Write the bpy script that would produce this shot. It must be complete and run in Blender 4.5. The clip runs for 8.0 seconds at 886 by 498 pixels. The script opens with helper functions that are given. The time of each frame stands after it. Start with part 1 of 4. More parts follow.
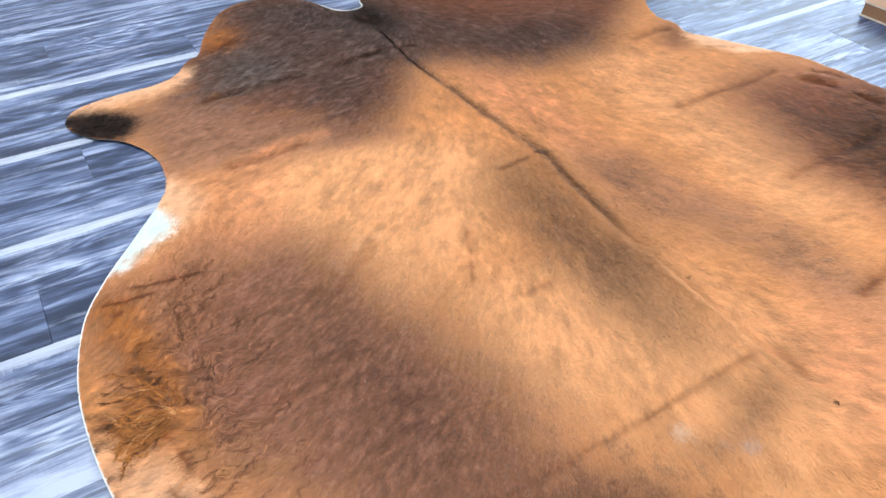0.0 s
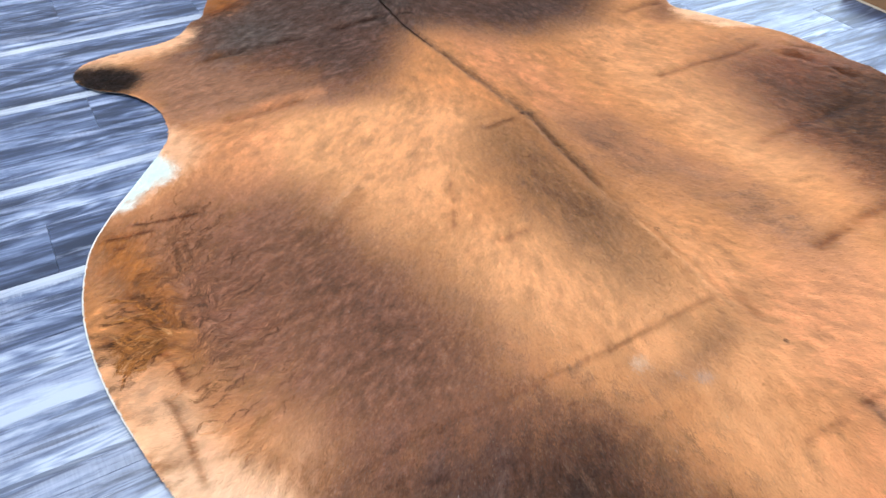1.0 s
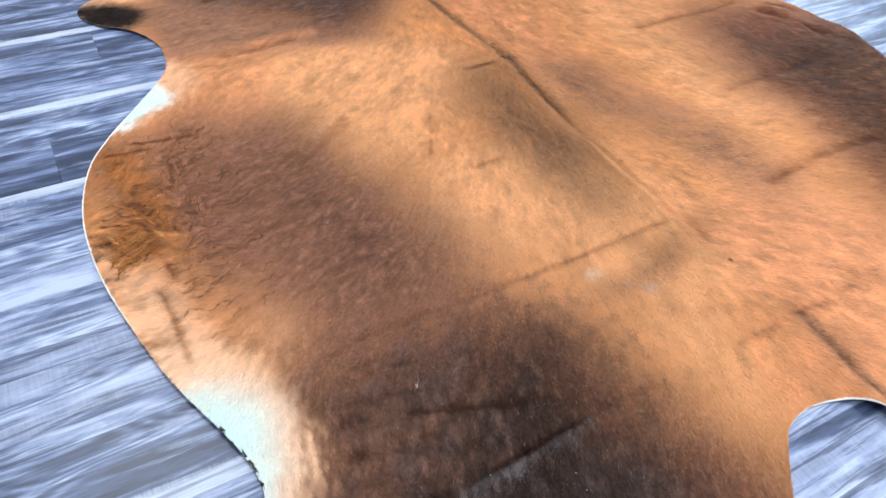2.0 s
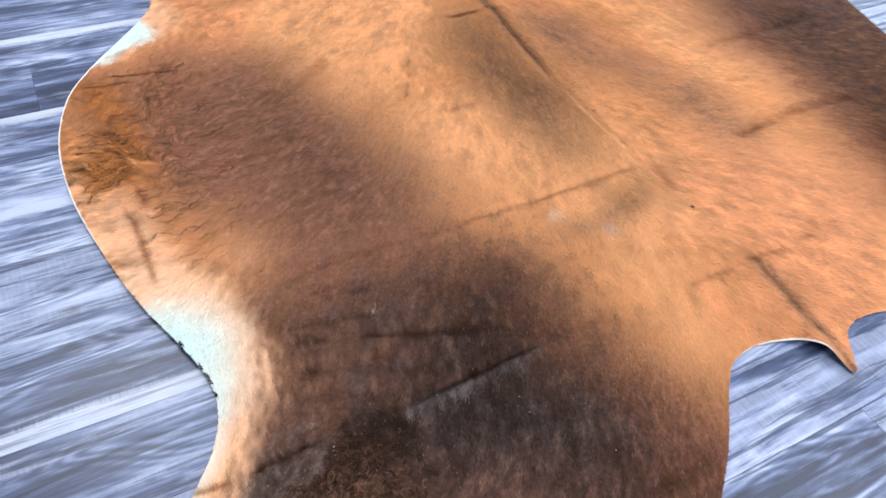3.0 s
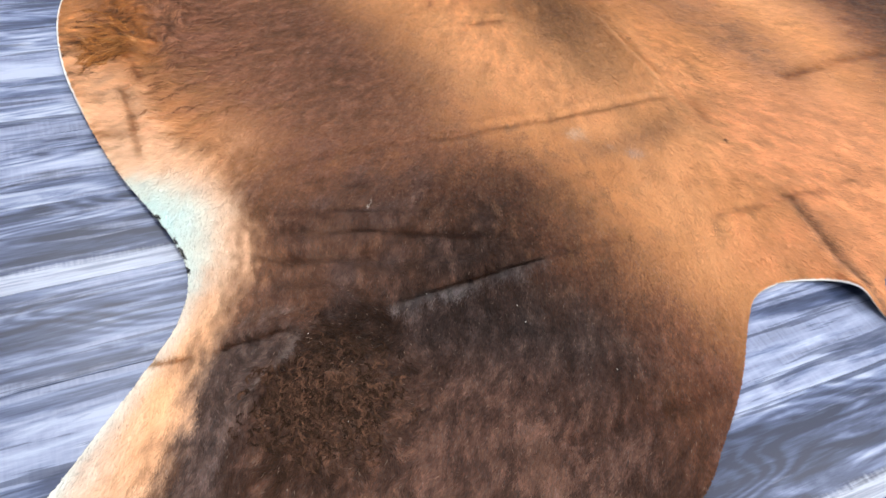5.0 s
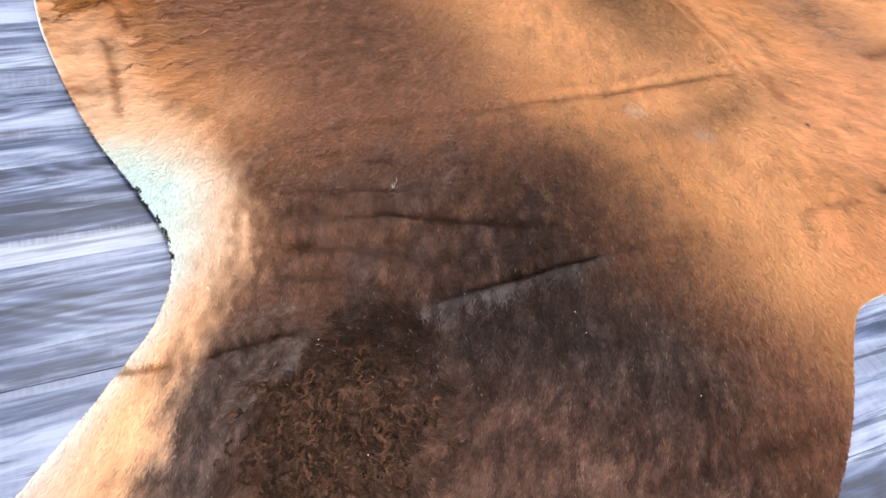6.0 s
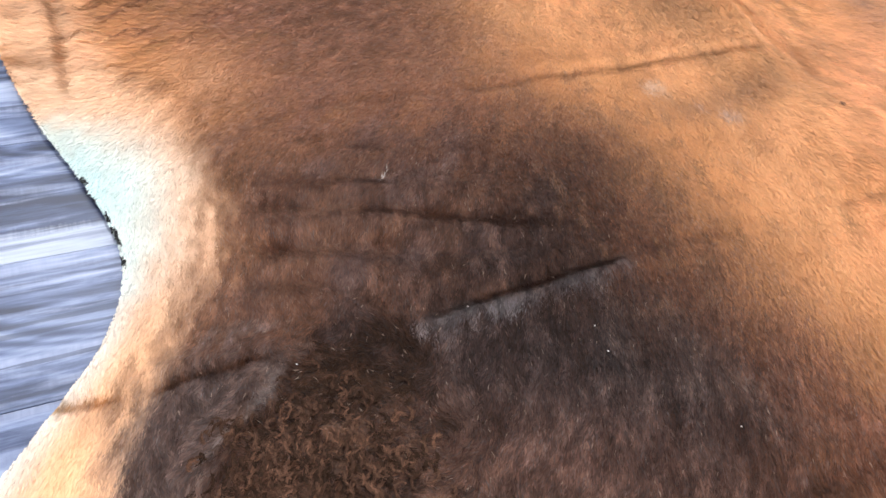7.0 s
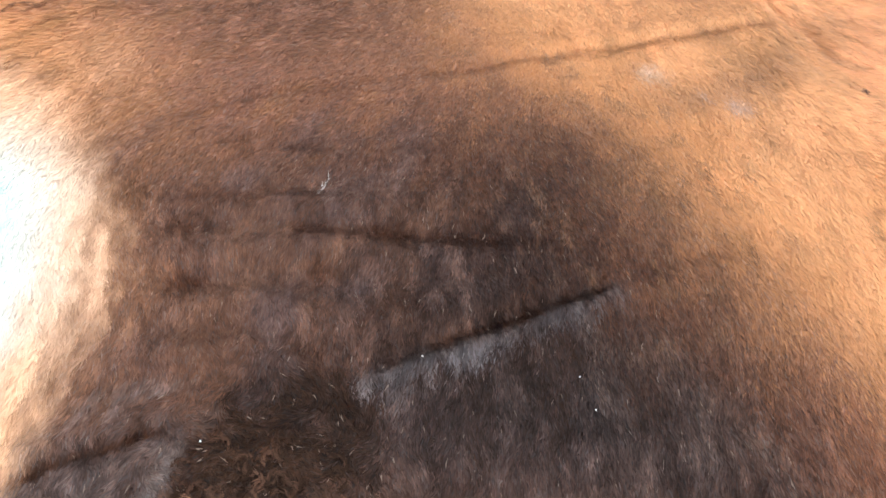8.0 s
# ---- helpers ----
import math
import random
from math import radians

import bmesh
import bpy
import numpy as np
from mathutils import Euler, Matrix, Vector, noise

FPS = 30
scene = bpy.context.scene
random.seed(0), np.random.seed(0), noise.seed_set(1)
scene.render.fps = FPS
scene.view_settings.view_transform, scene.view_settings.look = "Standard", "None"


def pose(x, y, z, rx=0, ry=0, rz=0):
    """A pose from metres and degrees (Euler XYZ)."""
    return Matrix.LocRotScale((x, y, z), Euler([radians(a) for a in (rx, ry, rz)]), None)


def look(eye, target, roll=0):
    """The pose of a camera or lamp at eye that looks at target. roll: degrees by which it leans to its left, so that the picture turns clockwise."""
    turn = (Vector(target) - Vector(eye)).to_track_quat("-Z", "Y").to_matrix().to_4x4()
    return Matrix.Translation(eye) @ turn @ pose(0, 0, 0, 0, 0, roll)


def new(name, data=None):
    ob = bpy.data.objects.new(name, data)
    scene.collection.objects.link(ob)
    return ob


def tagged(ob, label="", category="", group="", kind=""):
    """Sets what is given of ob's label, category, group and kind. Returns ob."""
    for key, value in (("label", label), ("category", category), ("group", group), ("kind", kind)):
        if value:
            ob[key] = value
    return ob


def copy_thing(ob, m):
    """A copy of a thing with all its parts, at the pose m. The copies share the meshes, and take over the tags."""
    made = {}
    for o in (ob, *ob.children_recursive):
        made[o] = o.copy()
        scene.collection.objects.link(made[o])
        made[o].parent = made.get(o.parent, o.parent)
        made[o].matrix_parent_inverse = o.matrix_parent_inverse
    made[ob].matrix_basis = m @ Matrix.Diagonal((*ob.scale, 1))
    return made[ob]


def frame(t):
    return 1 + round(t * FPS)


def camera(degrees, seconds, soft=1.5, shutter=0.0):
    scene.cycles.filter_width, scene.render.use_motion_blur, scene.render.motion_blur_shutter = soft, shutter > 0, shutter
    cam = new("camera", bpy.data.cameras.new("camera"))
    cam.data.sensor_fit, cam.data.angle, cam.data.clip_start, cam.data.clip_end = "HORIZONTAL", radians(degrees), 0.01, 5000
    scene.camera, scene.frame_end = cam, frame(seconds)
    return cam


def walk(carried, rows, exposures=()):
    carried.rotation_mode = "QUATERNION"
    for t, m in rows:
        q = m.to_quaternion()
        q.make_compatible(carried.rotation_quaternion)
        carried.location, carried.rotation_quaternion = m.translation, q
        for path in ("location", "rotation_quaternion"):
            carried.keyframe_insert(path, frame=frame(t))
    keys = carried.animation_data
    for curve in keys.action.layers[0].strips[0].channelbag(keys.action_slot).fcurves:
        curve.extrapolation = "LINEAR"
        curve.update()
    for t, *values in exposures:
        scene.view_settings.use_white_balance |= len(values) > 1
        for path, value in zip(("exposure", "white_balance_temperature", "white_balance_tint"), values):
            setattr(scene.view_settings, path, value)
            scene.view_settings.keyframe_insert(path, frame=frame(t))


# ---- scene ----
cam = camera(62.0, 8.0, 1.55)
PATH = [
    (0, (0.173, 0.038, 1.029), (0.057, 1.549, -0.276), 1.1),
    (0.5, (0.196, -0.008, 1.025), (0.075, 1.493, -0.292), 1.5),
    (1, (0.226, -0.087, 1.027), (0.107, 1.402, -0.303), 2.3),
    (1.5, (0.261, -0.183, 1.029), (0.145, 1.288, -0.322), 3.1),
    (1.7, (0.282, -0.216, 1.022), (0.163, 1.25, -0.333), 3.3),
    (2.8, (0.372, -0.296, 0.99), (0.253, 1.116, -0.421), 5.2),
    (3, (0.396, -0.31, 0.984), (0.274, 1.094, -0.435), 5.5),
    (3.5, (0.447, -0.336, 0.972), (0.312, 1.053, -0.461), 6.1),
    (4, (0.471, -0.356, 0.952), (0.32, 1.025, -0.487), 6.9),
    (4.5, (0.476, -0.36, 0.905), (0.298, 1.013, -0.538), 7.5),
    (4.7, (0.469, -0.355, 0.868), (0.291, 1.02, -0.573), 8.1),
    (5.8, (0.394, -0.24, 0.695), (0.227, 1.115, -0.767), 10.9),
    (6, (0.386, -0.216, 0.664), (0.216, 1.146, -0.79), 11.0),
    (6.5, (0.357, -0.163, 0.621), (0.214, 1.184, -0.85), 11.9),
    (7, (0.35, -0.109, 0.599), (0.248, 1.197, -0.912), 13.1),
    (7.5, (0.348, -0.042, 0.565), (0.283, 1.24, -0.969), 14.1),
    (8, (0.356, 0.031, 0.525), (0.315, 1.289, -1.029), 14.9),
]
EXPOSURE = [(0.0, 0.29, 6500, 10), (1.5, 0.29, 6350, 10), (3.0, 0.29, 6600, 15), (4.5, 0.29, 6900, 15),
            (6.0, 0.40, 7000, 17), (7.0, 0.44, 6700, 16), (8.0, 0.66, 6300, 11)]
walk(cam, [(t, look(eye, target, roll)) for t, eye, target, roll in PATH], EXPOSURE)

# ---- the room's frame: s runs along the floor planks, w across them ----
ROOM = pose(0, 0, 0, 0, 0, 36.4)
S0, S1, W0, W1, HIGH = -2.9, 4.2, -2.9, 3.9, 2.5
PLANK_W, NARROW_W, PLANK_L, SEAM = 0.168, 0.161, 1.22, 0.236
WIN_W0, WIN_W1, WIN_Z0, WIN_Z1 = 1.7, 3.6, 0.12, 2.15

# ---- world and lights ----
world = bpy.data.worlds.new("world")
scene.world = world
world.use_nodes = True
wn = world.node_tree
sky = wn.nodes.new("ShaderNodeTexSky")
sky.sky_type, sky.sun_disc = "NISHITA", False
sky.sun_elevation, sky.sun_rotation = radians(35), radians(60)
wn.links.new(sky.outputs[0], wn.nodes["Background"].inputs[0])
wn.nodes["Background"].inputs[1].default_value = 0.12


def area_lamp(name, m, size_x, size_y, watts, colour):
    data = bpy.data.lights.new(name, "AREA")
    data.shape, data.size, data.size_y = "RECTANGLE", size_x, size_y
    data.energy, data.color = watts, colour
    ob = new(name, data)
    ob.matrix_world = m
    return ob


# daylight in the glazed door's opening, and three unseen ceiling panels added as fill light
area_lamp("window_daylight", ROOM @ pose(S1 - 0.02, (WIN_W0 + WIN_W1) / 2, (WIN_Z0 + WIN_Z1) / 2, 0, 90, 0),
          WIN_Z1 - WIN_Z0 - 0.1, WIN_W1 - WIN_W0 - 0.1, 54, (0.70, 0.85, 1.0))
CEILING_FILLS = [(-0.1, 2.05, 62), (0.5, -1.5, 42), (2.6, -0.2, 48)]
for ls, lw, watts in CEILING_FILLS:
    area_lamp("ceiling_fill_glow", ROOM @ pose(ls, lw, HIGH - 0.045, 0, 0, 0), 1.1, 0.5, watts * 1.03, (0.85, 0.935, 1.0))


# ---- materials ----
def material(name):
    m = bpy.data.materials.new(name)
    m.use_nodes = True
    return m, m.node_tree, m.node_tree.nodes["Principled BSDF"]


def node(tree, kind, **values):
    n = tree.nodes.new(kind)
    for key, value in values.items():
        n.inputs[key.replace("_", " ")].default_value = value
    return n


def ramp(tree, fac, stops):
    n = tree.nodes.new("ShaderNodeValToRGB")
    while len(n.color_ramp.elements) < len(stops):
        n.color_ramp.elements.new(0.5)
    for e, (p, c) in zip(n.color_ramp.elements, stops):
        e.position, e.color = p, (*c, 1)
    tree.links.new(fac, n.inputs[0])
    return n


def maths(tree, op, a, b=None, c=None, clamp=False):
    n = tree.nodes.new("ShaderNodeMath")
    n.operation, n.use_clamp = op, clamp
    for i, v in enumerate((a, b, c)):
        if v is None:
            continue
        if isinstance(v, (int, float)):
            n.inputs[i].default_value = v
        else:
            tree.links.new(v, n.inputs[i])
    return n.outputs[0]


def mix(tree, fac, a, b):
    n = tree.nodes.new("ShaderNodeMix")
    n.data_type = "RGBA"
    for i, v in ((0, fac), (6, a), (7, b)):
        if isinstance(v, tuple):
            n.inputs[i].default_value = (*v, 1)
        elif isinstance(v, (int, float)):
            n.inputs[i].default_value = v
        else:
            tree.links.new(v, n.inputs[i])
    return n.outputs[2]


def plank_material(name, low_band, high_band, shift, bleach):
    """Printed grey oak. low_band, high_band: width in metres of the whitewashed strip along either long edge; bleach: how much of it is pale."""
    m, t, p = material(name)
    co = node(t, "ShaderNodeTexCoord").outputs["Object"]
    info = t.nodes.new("ShaderNodeObjectInfo").outputs["Random"]
    off = t.nodes.new("ShaderNodeCombineXYZ")
    t.links.new(maths(t, "MULTIPLY", info, 37.0), off.inputs[0])
    t.links.new(maths(t, "MULTIPLY", info, 11.0), off.inputs[2])
    add = t.nodes.new("ShaderNodeVectorMath")
    t.links.new(co, add.inputs[0]), t.links.new(off.outputs[0], add.inputs[1])

    def grain(source, sx, sy, detail, rough, distort=0.0):
        mp = t.nodes.new("ShaderNodeMapping")
        mp.inputs["Scale"].default_value = (sx, sy, 1)
        t.links.new(source, mp.inputs[0])
        n = node(t, "ShaderNodeTexNoise", Scale=1.0, Detail=detail, Roughness=rough, Distortion=distort)
        t.links.new(mp.outputs[0], n.inputs["Vector"])
        return n.outputs["Fac"]

    def spread(x, gain):
        return maths(t, "MULTIPLY", maths(t, "SUBTRACT", x, 0.5), gain)

    # the grain swerves round a few knots
    swerve = grain(add.outputs[0], 2.4, 7, 2, 0.5)
    bend = t.nodes.new("ShaderNodeCombineXYZ")
    t.links.new(spread(swerve, 0.020), bend.inputs[1])
    bent = t.nodes.new("ShaderNodeVectorMath")
    t.links.new(add.outputs[0], bent.inputs[0]), t.links.new(bend.outputs[0], bent.inputs[1])
    # cathedral grain: contours of a slow field, strongest here and there
    hill = grain(add.outputs[0], 1.5, 8.5, 2, 0.45, 0.3)
    arcs = maths(t, "SINE", maths(t, "MULTIPLY", hill, 150.0))
    arcs = maths(t, "MULTIPLY", arcs, maths(t, "MULTIPLY", maths(t, "SUBTRACT", hill, 0.46), 7.0, clamp=True))
    broad = grain(bent.outputs[0], 2.0, 23, 5, 0.58, 0.3)
    blot = grain(add.outputs[0], 6.5, 34, 6, 0.62, 0.9)
    rings = grain(bent.outputs[0], 6.0, 140, 6, 0.70, 0.2)
    fine = grain(bent.outputs[0], 26, 520, 4, 0.7)
    wash = grain(bent.outputs[0], 2.2, 24, 8, 0.60, 0.35)
    saw = grain(add.outputs[0], 210, 16, 3, 0.6)
    v = maths(t, "ADD", spread(broad, 1.75), spread(rings, 0.50))
    v = maths(t, "ADD", v, spread(fine, 0.25))
    v = maths(t, "ADD", v, spread(blot, 1.05))
    v = maths(t, "ADD", v, maths(t, "MULTIPLY", arcs, 0.13))
    v = maths(t, "ADD", v, spread(info, 0.14))
    v = maths(t, "ADD", v, 0.50 + shift)
    col = ramp(t, v, [(0.14, (0.019, 0.027, 0.054)), (0.38, (0.052, 0.071, 0.132)), (0.53, (0.102, 0.134, 0.226)),
                      (0.68, (0.180, 0.223, 0.337)), (0.90, (0.36, 0.412, 0.52))]).outputs[0]
    # darker growth lines, broken along their length
    lines = grain(bent.outputs[0], 2.6, 60, 7, 0.60, 0.25)
    lines = maths(t, "MULTIPLY", maths(t, "SUBTRACT", 0.440, lines), 30.0, clamp=True)
    col = mix(t, maths(t, "MULTIPLY", lines, 0.62), col, (0.019, 0.028, 0.056))
    pale = maths(t, "ADD", spread(wash, 13.0), maths(t, "ADD", spread(blot, 1.6), bleach), clamp=True)
    pale = maths(t, "MULTIPLY", pale, maths(t, "ADD", spread(saw, 0.9), 0.72), clamp=True)
    pale = maths(t, "MULTIPLY", pale, maths(t, "MULTIPLY_ADD", lines, -0.7, 1.0))
    col = mix(t, maths(t, "MULTIPLY", pale, 0.60), col, (0.37, 0.42, 0.56))
    sep = t.nodes.new("ShaderNodeSeparateXYZ")
    t.links.new(co, sep.inputs[0])
    ragged = maths(t, "ADD", spread(saw, 0.014), maths(t, "ADD", spread(swerve, 0.016), spread(rings, 0.020)))
    for width, sign in ((low_band, -1), (high_band, 1)):
        if width:
            edge = maths(t, "MULTIPLY_ADD", sep.outputs[1], sign, -(PLANK_W / 2 - width))
            edge = maths(t, "ADD", edge, ragged)
            fac = maths(t, "MULTIPLY", edge, 90.0, clamp=True)
            fac = maths(t, "MULTIPLY", fac, maths(t, "ADD", spread(rings, 2.0), 0.74), clamp=True)
            fac = maths(t, "MULTIPLY", fac, maths(t, "MULTIPLY_ADD", lines, -0.35, 1.0))
            col = mix(t, fac, col, (0.42, 0.465, 0.555))
    t.links.new(col, p.inputs["Base Color"])
    t.links.new(maths(t, "MULTIPLY_ADD", rings, 0.26, 0.24), p.inputs["Roughness"])
    p.inputs["Specular IOR Level"].default_value = 0.23
    b = node(t, "ShaderNodeBump", Strength=0.25, Distance=0.001)
    t.links.new(rings, b.inputs["Height"])
    t.links.new(b.outputs[0], p.inputs["Normal"])
    return m


def plain_material(name, colour, rough=0.6, grain=60.0, vary=0.08, bump=0.1):
    m, t, p = material(name)
    co = node(t, "ShaderNodeTexCoord").outputs["Object"]
    n = node(t, "ShaderNodeTexNoise", Scale=grain, Detail=6.0, Roughness=0.6)
    big = node(t, "ShaderNodeTexNoise", Scale=grain / 25, Detail=3.0)
    t.links.new(co, n.inputs["Vector"]), t.links.new(co, big.inputs["Vector"])
    f = maths(t, "MULTIPLY_ADD", n.outputs["Fac"], 0.5, maths(t, "MULTIPLY", big.outputs["Fac"], 0.5))
    lo, hi = (tuple(min(1, c * k) for c in colour) for k in (1 - vary, 1 + vary))
    t.links.new(ramp(t, f, [(0.35, lo), (0.65, hi)]).outputs[0], p.inputs["Base Color"])
    p.inputs["Roughness"].default_value = rough
    b = node(t, "ShaderNodeBump", Strength=bump, Distance=0.002)
    t.links.new(n.outputs["Fac"], b.inputs["Height"])
    t.links.new(b.outputs[0], p.inputs["Normal"])
    return m


def coat_material(name, rough, spec):
    m, t, p = material(name)
    a = t.nodes.new("ShaderNodeAttribute")
    a.attribute_name = "coat"
    t.links.new(a.outputs["Color"], p.inputs["Base Color"])
    p.inputs["Roughness"].default_value = rough
    p.inputs["Specular IOR Level"].default_value = spec
    return m


M_PLANKS = [plank_material("grey_plank_streaked", 0, 0, -0.02, -0.45), plank_material("grey_plank_dark", 0, 0, -0.13, -0.75),
            plank_material("grey_plank_white_low_edge", 0.038, 0, -0.10, -0.55), plank_material("grey_plank_white_high_edge", 0, 0.036, -0.02, -0.45),
            plank_material("grey_plank_pale", 0, 0, 0.10, 0.35), plank_material("grey_plank_whitewashed", 0, 0, 0.30, 1.6)]
M_WALL = plain_material("white_wall_paint", (0.72, 0.71, 0.69), 0.7, 90, 0.03)
M_CEIL = plain_material("white_ceiling_paint", (0.80, 0.80, 0.79), 0.8, 70, 0.02)
M_FRAME = plain_material("white_window_frame", (0.78, 0.78, 0.78), 0.35, 30, 0.02, 0.02)
M_UNDER = plain_material("plank_joint_core", (0.05, 0.045, 0.045), 0.8, 200, 0.2)
M_CARD = plain_material("brown_cardboard", (0.30, 0.155, 0.075), 0.75, 120, 0.12)
M_CARD_EDGE = plain_material("pale_cardboard_edge", (0.66, 0.56, 0.45), 0.8, 200, 0.1)
M_SKIN = coat_material("cowhide_skin", 0.7, 0.2)
M_FUR = coat_material("cowhide_fur", 0.50, 0.05)
M_LAMP, lt, lp = material("fill_panel_diffuser")
lp.inputs["Base Color"].default_value = (0.9, 0.9, 0.9, 1)
lp.inputs["Emission Color"].default_value = (1, 0.98, 0.95, 1)
lp.inputs["Emission Strength"].default_value = 6.0
M_GLASS, gt, gp = material("window_glass")
gp.inputs["Transmission Weight"].default_value = 1.0
gp.inputs["Roughness"].default_value = 0.0


# ---- mesh helpers ----
def link_mesh(name, bm, mat, parent=None, label=""):
    data = bpy.data.meshes.new(name)
    bm.to_mesh(data)
    bm.free()
    data.materials.append(mat)
    ob = new(name, data)
    ob.parent = parent
    return tagged(ob, label)


def boxes(*spans, bevel=0.0):
    """One bmesh of boxes, each given as (x0, x1, y0, y1, z0, z1)."""
    bm = bmesh.new()
    for x0, x1, y0, y1, z0, z1 in spans:
        made = bmesh.ops.create_cube(bm, size=1.0)["verts"]
        for v in made:
            v.co = Vector((x0 if v.co.x < 0 else x1, y0 if v.co.y < 0 else y1, z0 if v.co.z < 0 else z1))
    if bevel:
        bmesh.ops.bevel(bm, geom=bm.edges[:], offset=bevel, segments=2, affect="EDGES", profile=0.5)
    return bm


def part(name, bm, mat, parent, label=""):
    return link_mesh(name, bm, mat, parent, label)


def structure(name, bm, mat, label, category):
    ob = link_mesh(name, bm, mat)
    ob.matrix_world = ROOM
    return tagged(ob, label, category, kind="structure")


# ---- walls, ceiling, glazed door ----
T = 0.15
structure("wall_south", boxes((S0 - T, S1 + T, W0 - T, W0, 0, HIGH)), M_WALL, "plain white painted wall of the room", "wall")
structure("wall_north", boxes((S0 - T, S1 + T, W1, W1 + T, 0, HIGH)), M_WALL, "plain white painted wall of the room", "wall")
structure("wall_west", boxes((S0 - T, S0, W0, W1, 0, HIGH)), M_WALL, "plain white painted wall of the room", "wall")
structure("wall_east", boxes((S1, S1 + T, W0, WIN_W0, 0, HIGH), (S1, S1 + T, WIN_W1, W1, 0, HIGH),
                             (S1, S1 + T, WIN_W0, WIN_W1, WIN_Z1, HIGH), (S1, S1 + T, WIN_W0, WIN_W1, 0, WIN_Z0)),
          M_WALL, "white painted wall with a tall glazed opening", "wall")
structure("ceiling", boxes((S0 - T, S1 + T, W0 - T, W1 + T, HIGH, HIGH + 0.1)), M_CEIL, "flat white painted ceiling", "ceiling")
window = tagged(new("window_1"), "tall white framed window letting in daylight", "window", kind="structure")
window.matrix_world = ROOM
WM = (WIN_W0 + WIN_W1) / 2
part("window_frame", boxes((S1 + 0.03, S1 + 0.09, WIN_W0, WIN_W0 + 0.05, WIN_Z0, WIN_Z1), (S1 + 0.03, S1 + 0.09, WIN_W1 - 0.05, WIN_W1, WIN_Z0, WIN_Z1),
                           (S1 + 0.03, S1 + 0.09, WM - 0.03, WM + 0.03, WIN_Z0, WIN_Z1),
                           (S1 + 0.03, S1 + 0.09, WIN_W0 + 0.05, WM - 0.03, WIN_Z0, WIN_Z0 + 0.05), (S1 + 0.03, S1 + 0.09, WM + 0.03, WIN_W1 - 0.05, WIN_Z0, WIN_Z0 + 0.05),
                           (S1 + 0.03, S1 + 0.09, WIN_W0 + 0.05, WM - 0.03, WIN_Z1 - 0.05, WIN_Z1), (S1 + 0.03, S1 + 0.09, WM + 0.03, WIN_W1 - 0.05, WIN_Z1 - 0.05, WIN_Z1)),
     M_FRAME, window)
for a, b in ((WIN_W0 + 0.05, WM - 0.03), (WM + 0.03, WIN_W1 - 0.05)):
    part("pane", boxes((S1 + 0.055, S1 + 0.061, a, b, WIN_Z0 + 0.05, WIN_Z1 - 0.05)), M_GLASS, window).visible_shadow = False
# glowing panels for the added fill light, out of view
for ls, lw, watts in CEILING_FILLS:
    lamp = tagged(new("ceiling_light"), "unseen flat white ceiling panel, added as fill light", "ceiling light", "lights on the ceiling")
    lamp.matrix_world = ROOM @ pose(ls, lw, HIGH)
    part("frame", boxes((-0.58, 0.58, -0.28, 0.28, -0.03, -0.002), bevel=0.004), M_FRAME, lamp)
    part("diffuser", boxes((-0.55, 0.55, -0.25, 0.25, -0.036, -0.031)), M_LAMP, lamp)

# ---- the cowhide ----
# Its own frame: u to the animal's right, v along the backbone towards the head, origin on the withers.
HIDE_AT = Matrix(((0.827, -0.562, 0, 0.30), (0.562, 0.827, 0, 1.62), (0, 0, 1, 0), (0, 0, 0, 1)))
NECK_LEFT = [(-0.03, 1.04), (-0.08, 1.02), (-0.13, 1.05), (-0.17, 1.16), (-0.26, 1.24), (-0.37, 1.26), (-0.47, 1.21), (-0.56, 1.07), (-0.615, 0.94)]
FORELEG_LEFT = [(-0.66, 0.905), (-0.71, 0.835), (-0.78, 0.80), (-0.89, 0.79), (-0.99, 0.76), (-1.03, 0.69), (-0.99, 0.60), (-0.91, 0.53), (-0.862, 0.44), (-0.856, 0.34)]
FLANK_LEFT = [(-0.88, 0.26), (-0.96, 0.15), (-1.05, 0.03), (-1.105, -0.07), (-1.137, -0.20), (-1.143, -0.32), (-1.13, -0.46), (-1.10, -0.60), (-1.06, -0.74), (-1.01, -0.87)]
HINDLEG_LEFT = [(-0.99, -0.96), (-1.01, -1.04), (-1.07, -1.125), (-1.14, -1.21), (-1.23, -1.33), (-1.24, -1.46), (-1.13, -1.56), (-0.95, -1.60), (-0.78, -1.58), (-0.62, -1.54)]
RUMP_LEFT = [(-0.47, -1.48), (-0.39, -1.42), (-0.31, -1.35), (-0.235, -1.265), (-0.185, -1.222), (-0.12, -1.212), (-0.06, -1.228), (-0.035, -1.265)]
TAIL = [(-0.022, -1.30), (-0.008, -1.322), (0.008, -1.305), (0.022, -1.285), (0.05, -1.25)]
RUMP_RIGHT = [(0.10, -1.235), (0.18, -1.25), (0.28, -1.32), (0.40, -1.42), (0.58, -1.52), (0.82, -1.58), (1.04, -1.56), (1.16, -1.44), (1.13, -1.26)]
FLANK_RIGHT = [(1.03, -1.08), (0.97, -0.95), (0.96, -0.82), (0.99, -0.62), (1.02, -0.47), (1.055, -0.35), (1.075, -0.24), (1.065, -0.18), (1.04, -0.10), (1.03, 0.01), (1.0, 0.10), (0.93, 0.21), (0.87, 0.31)]
FORELEG_RIGHT = [(0.83, 0.37), (0.842, 0.44), (0.825, 0.51), (0.87, 0.62), (0.97, 0.72), (0.99, 0.80), (0.90, 0.85), (0.77, 0.86), (0.67, 0.90)]
